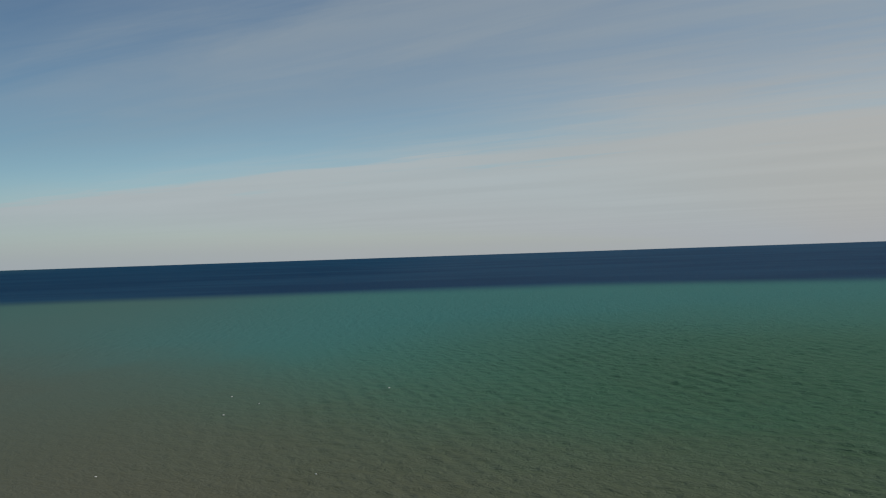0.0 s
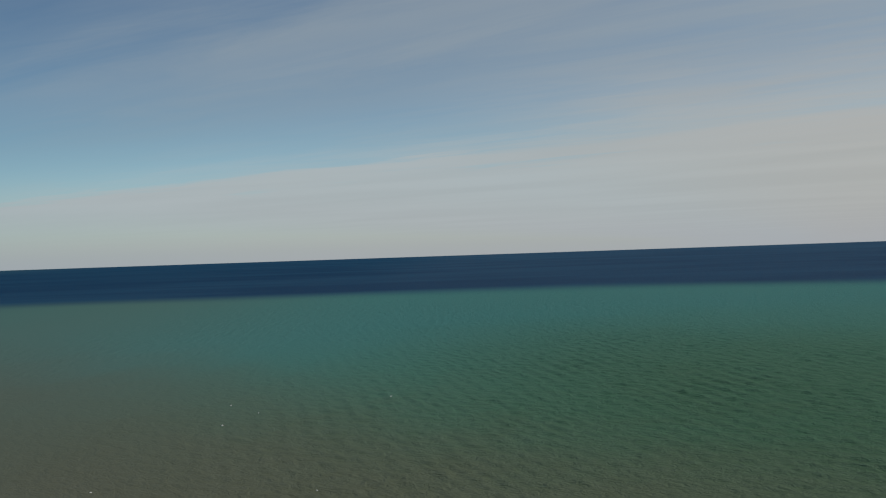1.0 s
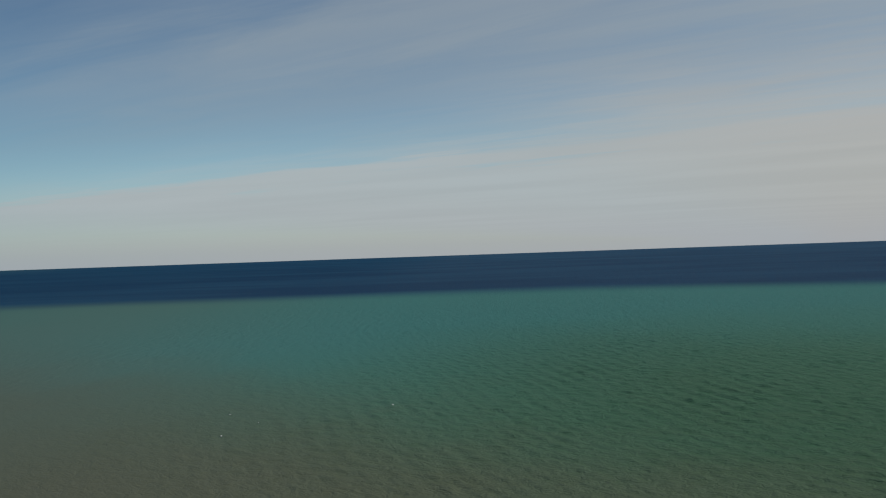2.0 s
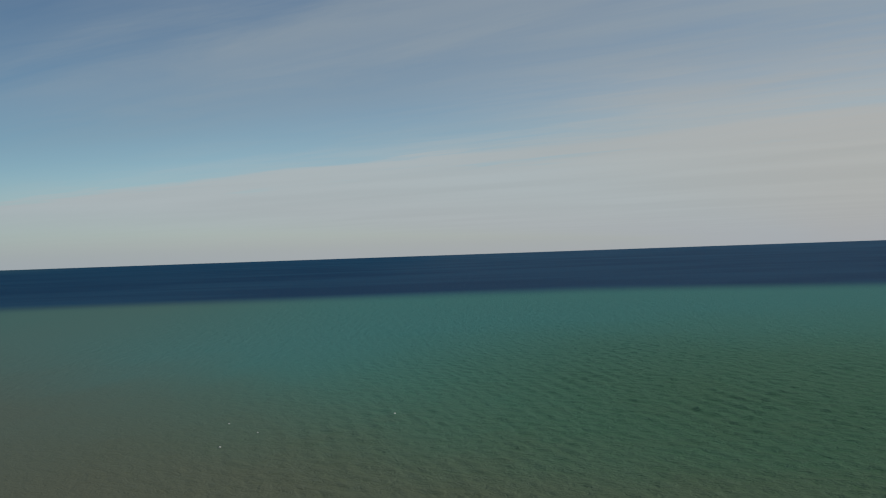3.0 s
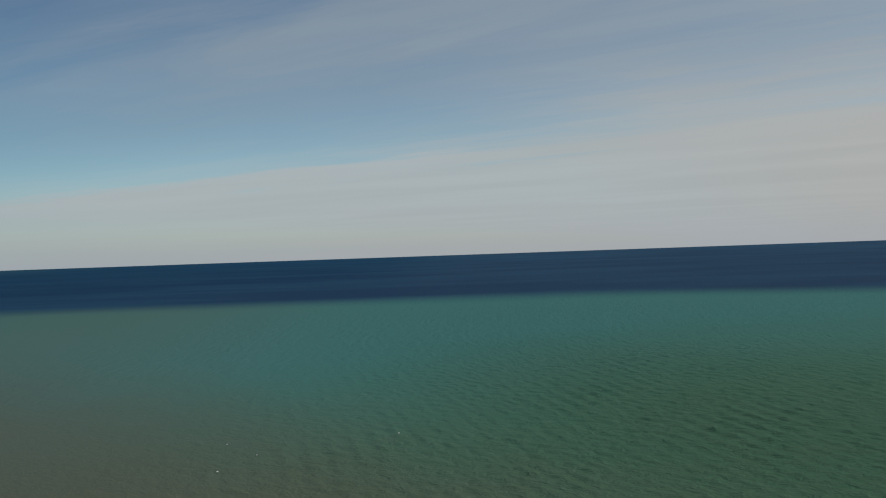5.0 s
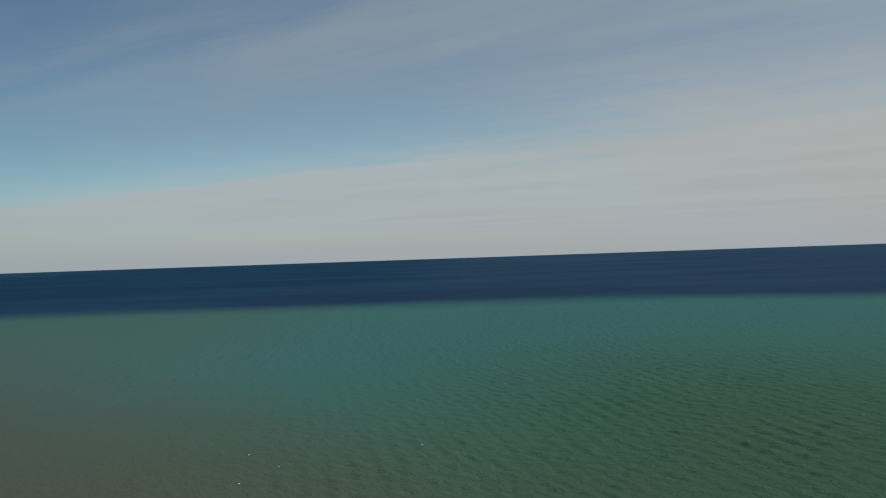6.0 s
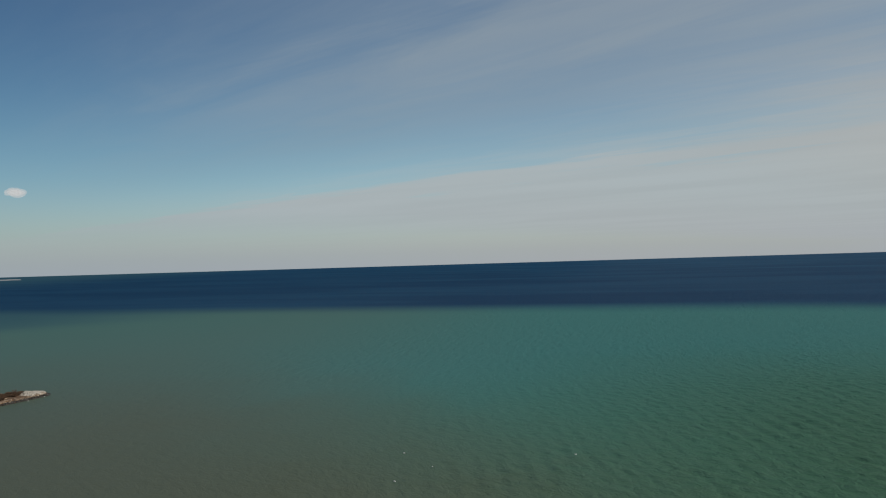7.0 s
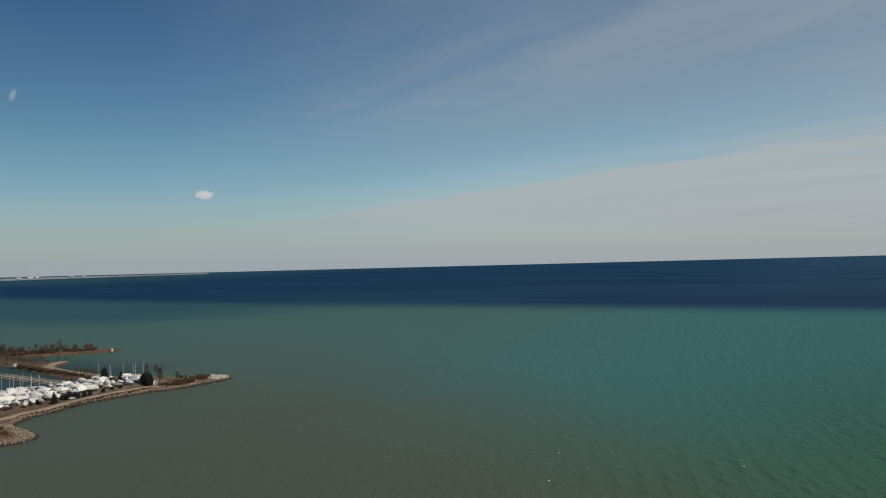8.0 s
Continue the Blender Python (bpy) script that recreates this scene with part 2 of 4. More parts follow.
M_GEL = material("white_gelcoat", (0.70, 0.68, 0.64), (0.56, 0.55, 0.52), 0.4, grain=1.2, patch=0.3, bump=0.0, vary=0.1, wear=0.5)
M_BLUE_TARP = material("pale_blue_tarp", (0.50, 0.57, 0.66), (0.42, 0.49, 0.58), 0.55, grain=0.9, patch=0.4, bump=0.03)
M_TAN_TARP = material("tan_canvas_cover", (0.45, 0.38, 0.29), (0.36, 0.30, 0.23), 0.85, grain=1.0, patch=0.5, bump=0.03, vary=0.15)
M_NAVY = material("navy_hull_paint", (0.030, 0.037, 0.058), (0.018, 0.024, 0.04), 0.3, grain=1.0, patch=0.4, bump=0.0)
M_ANTIFOUL = material("dark_bottom_paint", (0.075, 0.05, 0.05), (0.04, 0.045, 0.07), 0.8, grain=1.5, patch=0.5, bump=0.0, vary=0.3)
M_GLASS = material("dark_cabin_glass", (0.02, 0.025, 0.03), (0.03, 0.035, 0.04), 0.12, grain=1.0, patch=0.5, bump=0.0)
M_STEEL = material("rusted_stand_steel", (0.14, 0.09, 0.06), (0.08, 0.06, 0.05), 0.7, 0.3, grain=4.0, patch=1.0, bump=0.0)
M_ALU = material("aluminium_spar", (0.62, 0.61, 0.58), (0.50, 0.50, 0.48), 0.5, 0.1, grain=2.0, patch=0.5, bump=0.0)
M_DECK = material("grey_weathered_planks", (0.36, 0.31, 0.25), (0.25, 0.21, 0.165), 0.9, grain=2.0, patch=0.4, bump=0.02)
M_PILE = material("dark_wooden_pile", (0.13, 0.10, 0.075), (0.08, 0.065, 0.05), 0.9, grain=3.0, patch=0.8, bump=0.02)
M_BARK = material("grey_brown_bark", (0.13, 0.10, 0.08), (0.085, 0.068, 0.055), 0.95, grain=5.0, patch=1.0, bump=0.03)
M_TWIG = material("bare_brown_twigs", (0.12, 0.078, 0.055), (0.075, 0.052, 0.04), 0.95, grain=2.0, patch=0.4, bump=0.0, vary=0.2)
M_REED = material("dry_russet_brush", (0.105, 0.060, 0.034), (0.060, 0.038, 0.024), 0.95, grain=2.0, patch=0.4, bump=0.0, vary=0.2)
M_NEEDLE = material("dark_conifer_needles", (0.013, 0.020, 0.012), (0.008, 0.013, 0.008), 0.9, grain=3.0, patch=0.6, bump=0.0, vary=0.2)
M_WALL = material("white_siding", (0.74, 0.73, 0.70), (0.66, 0.65, 0.62), 0.7, grain=2.0, patch=0.6, bump=0.01)
M_ROOF = material("grey_roofing", (0.20, 0.19, 0.18), (0.15, 0.145, 0.14), 0.85, grain=2.0, patch=0.6, bump=0.02)
M_TYRE = material("black_tyre_rubber", (0.02, 0.02, 0.02), None, 0.85, grain=4.0, patch=1.0, bump=0.0)
M_DOOR = material("brown_painted_door", (0.14, 0.10, 0.08), None, 0.6, grain=2.0, patch=0.6, bump=0.0)
# distance haze mixed into the base colours of far land, roofs and windows
M_FAR = material("haze_tinted_far_land", (0.23, 0.232, 0.24), (0.28, 0.283, 0.29), 1.0, grain=0.02, patch=0.004, bump=0.0)
M_FAR_GLASS = material("haze_tinted_window_bands", (0.42, 0.44, 0.47), (0.36, 0.38, 0.41), 0.4, grain=0.3, patch=0.05, bump=0.0)
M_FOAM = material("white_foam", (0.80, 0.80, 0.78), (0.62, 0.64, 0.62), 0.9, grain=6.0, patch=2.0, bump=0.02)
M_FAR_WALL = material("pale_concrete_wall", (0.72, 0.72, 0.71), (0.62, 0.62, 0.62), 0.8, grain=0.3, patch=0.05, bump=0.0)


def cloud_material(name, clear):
    """White vapour that emits its sunlit brightness, thin enough for the blue to show through each layer."""
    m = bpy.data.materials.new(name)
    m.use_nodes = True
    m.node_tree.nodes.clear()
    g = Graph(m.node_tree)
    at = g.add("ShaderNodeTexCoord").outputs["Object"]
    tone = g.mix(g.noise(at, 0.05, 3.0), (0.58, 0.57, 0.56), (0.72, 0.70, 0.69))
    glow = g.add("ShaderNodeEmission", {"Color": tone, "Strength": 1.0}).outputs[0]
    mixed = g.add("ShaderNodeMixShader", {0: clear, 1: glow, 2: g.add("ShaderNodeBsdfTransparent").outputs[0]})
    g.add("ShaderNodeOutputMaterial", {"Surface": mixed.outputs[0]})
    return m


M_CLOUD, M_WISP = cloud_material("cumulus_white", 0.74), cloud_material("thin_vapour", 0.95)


# ---- mesh helpers ----
def mesh_of(name, bm, mat, smooth=False):
    me = bpy.data.meshes.new(name)
    bmesh.ops.recalc_face_normals(bm, faces=bm.faces)
    bm.to_mesh(me)
    bm.free()
    me.materials.append(mat)
    if smooth:
        me.polygons.foreach_set("use_smooth", [True] * len(me.polygons))
    return me


def part(name, bm, mat, parent=None, label="", smooth=False):
    ob = new(name, mesh_of(name, bm, mat, smooth))
    ob.parent = parent
    return tagged(ob, label)


def box(bm, cx, cy, cz, sx, sy, sz, rz=0.0, bevel=0.0, taper=1.0):
    m = pose(cx, cy, cz, 0, 0, rz) @ Matrix.Diagonal((sx, sy, sz, 1))
    made = bmesh.ops.create_cube(bm, size=1.0)["verts"]
    for v in made:
        if v.co.z > 0:
            v.co.x *= taper
            v.co.y *= taper
    bmesh.ops.transform(bm, matrix=m, verts=made)
    if bevel:
        edges = {e for v in made for e in v.link_edges}
        bmesh.ops.bevel(bm, geom=list(edges), offset=bevel, segments=1, affect="EDGES")


def rod(bm, a, b, ra, rb, n=6):
    """A tapered round bar from a to b."""
    a, b = Vector(a), Vector(b)
    turn = (b - a).to_track_quat("Z", "Y").to_matrix()
    rings = []
    for c, r in ((a, ra), (b, rb)):
        rings.append([bm.verts.new(c + turn @ Vector((r * math.cos(i * math.tau / n), r * math.sin(i * math.tau / n), 0))) for i in range(n)])
    for i in range(n):
        j = (i + 1) % n
        bm.faces.new((rings[0][i], rings[0][j], rings[1][j], rings[1][i]))
    bm.faces.new(rings[0][::-1])
    bm.faces.new(rings[1])


def loft(bm, sections):
    """Skin a row of equal-length point rings, closing both ends."""
    rings = [[bm.verts.new(p) for p in s] for s in sections]
    n = len(rings[0])
    for a, b in zip(rings, rings[1:]):
        for i in range(n):
            j = (i + 1) % n
            bm.faces.new((a[i], a[j], b[j], b[i]))
    bm.faces.new(rings[0][::-1])
    bm.faces.new(rings[-1])
    bmesh.ops.remove_doubles(bm, verts=bm.verts, dist=0.002)


# ---- the lake ----
def smooth01(v, lo, hi):
    k = np.clip((v - lo) / (hi - lo), 0, 1)
    return k * k * (3 - 2 * k)


def build_lake():
    """One sheet of water round the camera's foot, out to the horizon, with wind waves."""
    radii = [0.0, 40.0, 80.0, 110.0]
    while radii[-1] < 16000:
        r = radii[-1]
        radii.append(min(16000.0, r * (1.0042 if r < 900 else 1.013)))
    radii = np.array(radii)
    angles = np.radians(np.concatenate([np.arange(-64, 40, 0.18), np.arange(40, 296, 4.0)]))   # clockwise from +y
    na = len(angles)
    R, A = np.meshgrid(radii, angles, indexing="ij")
    X, Y = R * np.sin(A), R * np.cos(A)
    rng = np.random.default_rng(5)
    Z = np.zeros_like(X)
    for _ in range(44):
        length = rng.uniform(3.6, 11.5)
        way = radians(58) + rng.normal(0, 0.60)
        k = math.tau / length
        phase = k * (X * math.cos(way) + Y * math.sin(way)) + rng.uniform(0, math.tau)
        Z += 0.0070 * length * (np.sin(phase) + 0.25 * np.sin(2 * phase))
    Z += 0.16 * Z * Z - 0.04
    gust = 0.75 + 0.25 * np.sin(X / 47 + 1.3 * np.sin(Y / 61)) * np.sin(Y / 53 + X / 90)
    Z *= gust * (1 - smooth01(R, 380, 900)) * (0.10 + 0.90 * smooth01(X, -190, 190)) * smooth01(R, 60, 120)
    verts = np.stack([X, Y, Z], -1).reshape(-1, 3)
    i, j = np.meshgrid(np.arange(len(radii) - 1), np.arange(na), indexing="ij")
    jn = (j + 1) % na
    quads = np.stack([i * na + j, (i + 1) * na + j, (i + 1) * na + jn, i * na + jn], -1).reshape(-1, 4)[:, ::-1]
    me = bpy.data.meshes.new("lake")
    me.vertices.add(len(verts))
    me.vertices.foreach_set("co", verts.ravel())
    me.loops.add(quads.size)
    me.loops.foreach_set("vertex_index", quads.ravel().astype(np.int32))
    me.polygons.add(len(quads))
    me.polygons.foreach_set("loop_start", np.arange(0, quads.size, 4, dtype=np.int32))
    me.polygons.foreach_set("use_smooth", np.ones(len(quads), dtype=bool))
    me.update()
    me.validate()
    me.materials.append(M_WATER)
    tagged(new("water", me), "turbid green lake water with wind waves, deep blue offshore", "water", kind="structure")


build_lake()

# ---- land: outlines in plan, anticlockwise or clockwise, rounded and roughened ----
YARD_SPIT = [(-389.5, 410), (-392.5, 378.5), (-398, 358.5), (-405, 349.5), (-411.5, 323), (-414, 301), (-410, 282), (-409, 267), (-405, 256),
             (-395, 247), (-376, 243), (-362, 238), (-357.5, 229), (-361, 217), (-371, 203), (-420, 178), (-540, 170), (-600, 220),
             (-545, 268), (-503, 296), (-494, 321), (-487, 346), (-489, 358), (-520, 366), (-556, 374), (-600, 384), (-640, 392),
             (-720, 400), (-740, 432), (-690, 428), (-650, 412), (-618, 418), (-602, 427), (-594, 419), (-584, 399), (-549, 389), (-501, 383), (-474, 387), (-452, 390),
             (-431, 395), (-418, 407), (-404, 414)]
FAR_SPIT = [(-622, 496), (-638, 476), (-660, 454), (-672, 438), (-693, 418), (-753, 394), (-833, 394), (-833, 464), (-739, 450),
            (-687, 474), (-655, 494), (-631, 502)]


def rounded(outline, step=3.0):
    """A closed outline drawn through its corners as a smooth curve, sampled evenly."""
    n, pts = len(outline), []
    for i in range(n):
        p0, p1, p2, p3 = (np.array(outline[(i + k - 1) % n], float) for k in range(4))
        count = max(2, int(np.linalg.norm(p2 - p1) / step))
        for q in range(count):
            t = q / count
            pts.append(0.5 * (2 * p1 + (p2 - p0) * t + (2 * p0 - 5 * p1 + 4 * p2 - p3) * t * t + (3 * p1 - p0 - 3 * p2 + p3) * t ** 3))
    return np.array(pts)


def inside_distance(X, Y, ring):
    """How far each place lies inside a ring; negative outside."""
    best = np.full(X.shape, 1e9)
    odd = np.zeros(X.shape, bool)
    for (ax, ay), (bx, by) in zip(ring, np.roll(ring, -1, axis=0)):
        dx, dy = bx - ax, by - ay
        t = np.clip(((X - ax) * dx + (Y - ay) * dy) / (dx * dx + dy * dy + 1e-9), 0, 1)
        best = np.minimum(best, (X - ax - t * dx) ** 2 + (Y - ay - t * dy) ** 2)
        if ay != by:
            odd ^= ((ay > Y) != (by > Y)) & (X < dx * (Y - ay) / dy + ax)
    return np.where(odd, 1, -1) * np.sqrt(best)


RINGS = {"yard": rounded(YARD_SPIT), "far": rounded(FAR_SPIT)}
TOP = {"yard": 2.0, "far": 2.2}


def ground_height(d, X, Y, top):
    bank = np.clip(d * 0.55, -1.6, top)
    swell = np.array([noise.noise(Vector((x * 0.09, y * 0.09, 0))) for x, y in zip(X.ravel(), Y.ravel())]).reshape(X.shape)
    return bank + 0.35 * swell * np.clip(d / 4, 0, 1)


def build_land(key, name, label, cell=2.0):
    ring = RINGS[key]
    lo, hi = ring.min(0) - 4, ring.max(0) + 4
    X, Y = np.meshgrid(np.arange(lo[0], hi[0], cell), np.arange(lo[1], hi[1], cell))
    D = inside_distance(X, Y, ring)
    Z = ground_height(D, X, Y, TOP[key])
    keep = D > -3.0
    cells = keep[:-1, :-1] | keep[1:, :-1] | keep[:-1, 1:] | keep[1:, 1:]
    ids, verts, faces = {}, [], []
    for r, c in zip(*np.nonzero(cells)):
        quad = []
        for rr, cc in ((r, c), (r, c + 1), (r + 1, c + 1), (r + 1, c)):
            if (rr, cc) not in ids:
                ids[rr, cc] = len(verts)
                verts.append((X[rr, cc], Y[rr, cc], Z[rr, cc]))
            quad.append(ids[rr, cc])
        faces.append(quad)
    me = bpy.data.meshes.new(name)
    me.from_pydata(verts, [], faces)
    me.materials.append(M_DIRT)
    me.polygons.foreach_set("use_smooth", [True] * len(me.polygons))
    return tagged(new(name, me), label, "ground", kind="structure")


build_land("yard", "ground_yard", "dry brown spit of land with gravel and dead grass")
build_land("far", "ground_far_spit", "low brown spit of land with dead grass")


def stones(name, key, picks, mat, label, seed, per=3, size=(0.5, 1.25), reach=(0.1, 3.4)):
    """Armour stones heaped along stretches of a shore, as one joined heap."""
    rnd = random.Random(seed)
    ring = RINGS[key]
    ball = bmesh.new()
    bmesh.ops.create_icosphere(ball, subdivisions=1, radius=1.0)
    unit = [v.co.copy() for v in ball.verts]
    tris = [[v.index for v in f.verts] for f in ball.faces]
    ball.free()
    verts, faces = [], []
    for i in range(len(ring)):
        a, b = ring[i], ring[(i + 1) % len(ring)]
        if not picks(*a):
            continue
        along = (b - a) / (np.linalg.norm(b - a) + 1e-9)
        inward = np.array([-along[1], along[0]])
        test = a + inward * 1.0
        if inside_distance(np.array([test[0]]), np.array([test[1]]), ring)[0] < 0:
            inward = -inward
        for _ in range(int(per * np.linalg.norm(b - a))):
            d = rnd.uniform(*reach)
            p = a + (b - a) * rnd.random() + inward * d
            s = rnd.uniform(*size)
            m = Matrix.LocRotScale((p[0], p[1], min(2.0, d * 0.55) + rnd.uniform(-0.1, 0.25)),
                                   Euler([rnd.uniform(0, 6.3) for _ in range(3)]), (s, s * rnd.uniform(0.6, 0.9), s * rnd.uniform(0.45, 0.75)))
            base = len(verts)
            verts += [m @ (v * rnd.uniform(0.8, 1.15)) for v in unit]
            faces += [[base + k for k in t] for t in tris]
    me = bpy.data.meshes.new(name)
    me.from_pydata(verts, [], faces)
    me.materials.append(mat)
    return tagged(new(name, me), label, "rocks", kind="stuff")


stones("shore_rocks", "yard", lambda x, y: x > -470 and y > 195, M_ROCK, "brown armour stones heaped along the spit's shore", 11, per=4.5, size=(0.35, 0.9), reach=(1.2, 3.8))
stones("waterline_rocks", "yard", lambda x, y: x > -470 and y > 195, M_DARK_STONE, "dark stones at the spit's waterline", 15, per=8.0, size=(0.5, 1.0), reach=(-0.6, 1.35))
stones("headland_rocks", "yard", lambda x, y: x > -400 and 196 < y < 250, M_ROCK, "jumbled brown stones covering the small headland", 16, per=7.0, size=(0.4, 1.0), reach=(0.5, 9.0))
stones("inner_shore_rocks", "yard", lambda x, y: x < -470 and y > 330, M_BANK, "brown stones along the harbour bank", 12, per=1.6, size=(0.4, 0.9))
stones("far_shore_rocks", "far", lambda x, y: x > -760, M_BANK, "brown stones round the far spit", 13, per=1.6)
stones("pale_rubble", "yard", lambda x, y: y > 396 and -412 < x < -386, M_PALE_ROCK, "pale broken concrete on the tip of the spit", 14, per=15.0, size=(0.45, 1.15), reach=(2.2, 11.0))


def road(name, line, width, z, mat, label):
    """A gravel track along a line of plan points."""
    pts = []
    n = len(line)
    for i in range(n - 1):
        p0, p1, p2, p3 = (np.array(line[min(max(i + k - 1, 0), n - 1)], float) for k in range(4))
        count = max(2, int(np.linalg.norm(p2 - p1) / 3))
        for q in range(count):
            t = q / count
            pts.append(0.5 * (2 * p1 + (p2 - p0) * t + (2 * p0 - 5 * p1 + 4 * p2 - p3) * t * t + (3 * p1 - p0 - 3 * p2 + p3) * t ** 3))
    pts.append(np.array(line[-1], float))
    bm = bmesh.new()
    rows = []
    for i, p in enumerate(pts):
        along = pts[min(i + 1, len(pts) - 1)] - pts[max(i - 1, 0)]
        side = np.array([-along[1], along[0]]) / np.linalg.norm(along)
        w = width * (0.5 + 0.06 * math.sin(i * 1.7))
        rows.append([bm.verts.new((*(p + side * k * w), z + h)) for k, h in ((-1.15, -0.6), (-1, 0), (0, 0.08), (1, 0), (1.15, -0.6))])
    for a, b in zip(rows, rows[1:]):
        for k in range(4):
            bm.faces.new((a[k], a[k + 1], b[k + 1], b[k]))
    return tagged(part(name, bm, mat, smooth=True), label, "road", kind="structure")


road("road", [(-404, 388), (-410, 366), (-420, 345), (-423, 322), (-423, 300), (-419, 282), (-419, 265), (-416, 252), (-425, 235), (-450, 215)], 5.5, 2.42, M_ROAD,
     "pale gravel track along the edge of the boat yard")
road("road_causeway", [(-490, 376), (-520, 379), (-553, 384), (-582, 393), (-596, 406), (-600, 420)], 8.5, 2.42, M_ROAD, "pale gravel track along the causeway")
road("yard_floor", [(-438, 384), (-450, 355), (-455, 325), (-462, 295), (-478, 262)], 44.0, 2.36, M_YARD, "packed gravel floor of the boat yard")


# ---- boats ----
def hull_rings(length, beam, top, keel, bow=1.25, n=9, flare=0.92):
    """Sections of a hull from transom to stem; keel line at z=keel, sheer at z=top."""
    rings = []
    for i in range(n):
        t = i / (n - 1)
        w = beam / 2 * (0.82 + 0.18 * min(1, t * 2.5)) * max(0.02, 1 - max(0, (t - 0.45) / 0.55) ** 1.9)
        rise = (max(0, t - 0.5) / 0.5) ** 2
        zt, zk = top + 0.35 * rise * bow, keel + (top - keel) * 0.55 * rise * rise
        x = (t - 0.5) * length
        ring = [(x - (0.25 if t == 1 else 0), 0, zk)]
        for k, zz in ((0.62, 0.25), (flare, 0.55), (1.0, 1.0)):
            ring.append((x, w * k, zk + (zt - zk) * zz))
        ring += [(px, -py, pz) for px, py, pz in ring[:0:-1]]
        rings.append(ring)
    return rings


def stand(parent, x, y, top, name="stand"):
    """A steel boat stand: a leaning post on a splayed tripod foot."""
    bm = bmesh.new()
    out = 1 if y > 0 else -1
    rod(bm, (x, y + 0.35 * out, 0.05), (x, y, top), 0.05, 0.05, 5)
    for dx, dy in ((-0.4, 0), (0.4, 0), (0, 0.4 * out)):
        rod(bm, (x + dx, y + 0.35 * out + dy, 0), (x, y + 0.2 * out, top * 0.5), 0.035, 0.035, 4)
    box(bm, x, y, top, 0.3, 0.12, 0.12)
    return part(name, bm, M_STEEL, parent)


def boat_base(name, length, beam, lift, free, hull_mat, sail):
    boat = new(name)
    bm = bmesh.new()
    loft(bm, hull_rings(length, beam, lift + free, lift))
    part("hull", bm, hull_mat, boat, smooth=False)
    bm = bmesh.new()
    rings = [[(px, py * 1.004, min(pz, lift + free * 0.42) - 0.012) for px, py, pz in r] for r in hull_rings(length * 0.985, beam * 1.012, lift + free * 0.98, lift - 0.012)]
    loft(bm, rings)
    part("bottom", bm, M_ANTIFOUL, boat, "dark antifouled underbody")
    if sail:
        bm = bmesh.new()
        loft(bm, [[(x0 + dx, dy, z) for dx, dy in ((-0.9, 0), (-0.3, 0.13), (0.5, 0.12), (0.8, 0), (0.5, -0.12), (-0.3, -0.13))]
                  for x0, z in ((0.1, lift + 0.25), (0.0, lift - 0.6), (-0.1, 0.08))])
        part("keel", bm, M_ANTIFOUL, boat)
    else:
        for x in (-length * 0.3, 0.0, length * 0.22):
            bm = bmesh.new()
            box(bm, x, 0, lift / 2, 0.35, 0.35, lift + 0.1, bevel=0.02)
            part("block", bm, M_PILE, boat, "wooden keel block")
    for x in (-length * 0.3, length * 0.18):
        for y in (-beam * 0.36, beam * 0.36):
            stand(boat, x, y, lift + free * 0.38)
    return boat


def wrap_cover(boat, length, beam, z, ridge, mat, label):
    """A taut cover drawn over a ridge line, sagging between frames."""
    bm = bmesh.new()
    rings = []
    for i in range(11):
        t = i / 10
        w = beam / 2 * 1.03 * (0.90 + 0.10 * min(1, t * 2.5)) * max(0.10, 1 - max(0, (t - 0.5) / 0.5) ** 2.4)
        x = (t - 0.5) * length * 1.01
        peak = ridge * (0.86 + 0.14 * math.sin(math.pi * t)) * (1 - 0.62 * (max(0, t - 0.5) / 0.5) ** 1.4)
        peak -= 0.10 * (i % 2)
        base = z + 0.3 * (max(0, t - 0.5) / 0.5) ** 2
        rings.append([(x, w, base - 0.5), (x, w * 1.03, base - 0.1), (x, w * 0.78, base + peak * 0.62), (x, 0, base + peak),
                      (x, -w * 0.78, base + peak * 0.62), (x, -w * 1.03, base - 0.1), (x, -w, base - 0.5)])
    loft(bm, rings)
    return part("cover", bm, mat, boat, label)


def mast(boat, x, foot, height):
    bm = bmesh.new()
    rod(bm, (x, 0, foot), (x, 0, foot + height), 0.10, 0.075, 6)
    m = part("mast", bm, M_ALU, boat, "tall bare aluminium mast")
    for frac, half in ((0.45, 0.95), (0.72, 0.7)):
        bm = bmesh.new()
        rod(bm, (x, -half, foot + height * frac), (x, half, foot + height * frac), 0.035, 0.035, 4)
        part("spreader", bm, M_ALU, m)
    return m


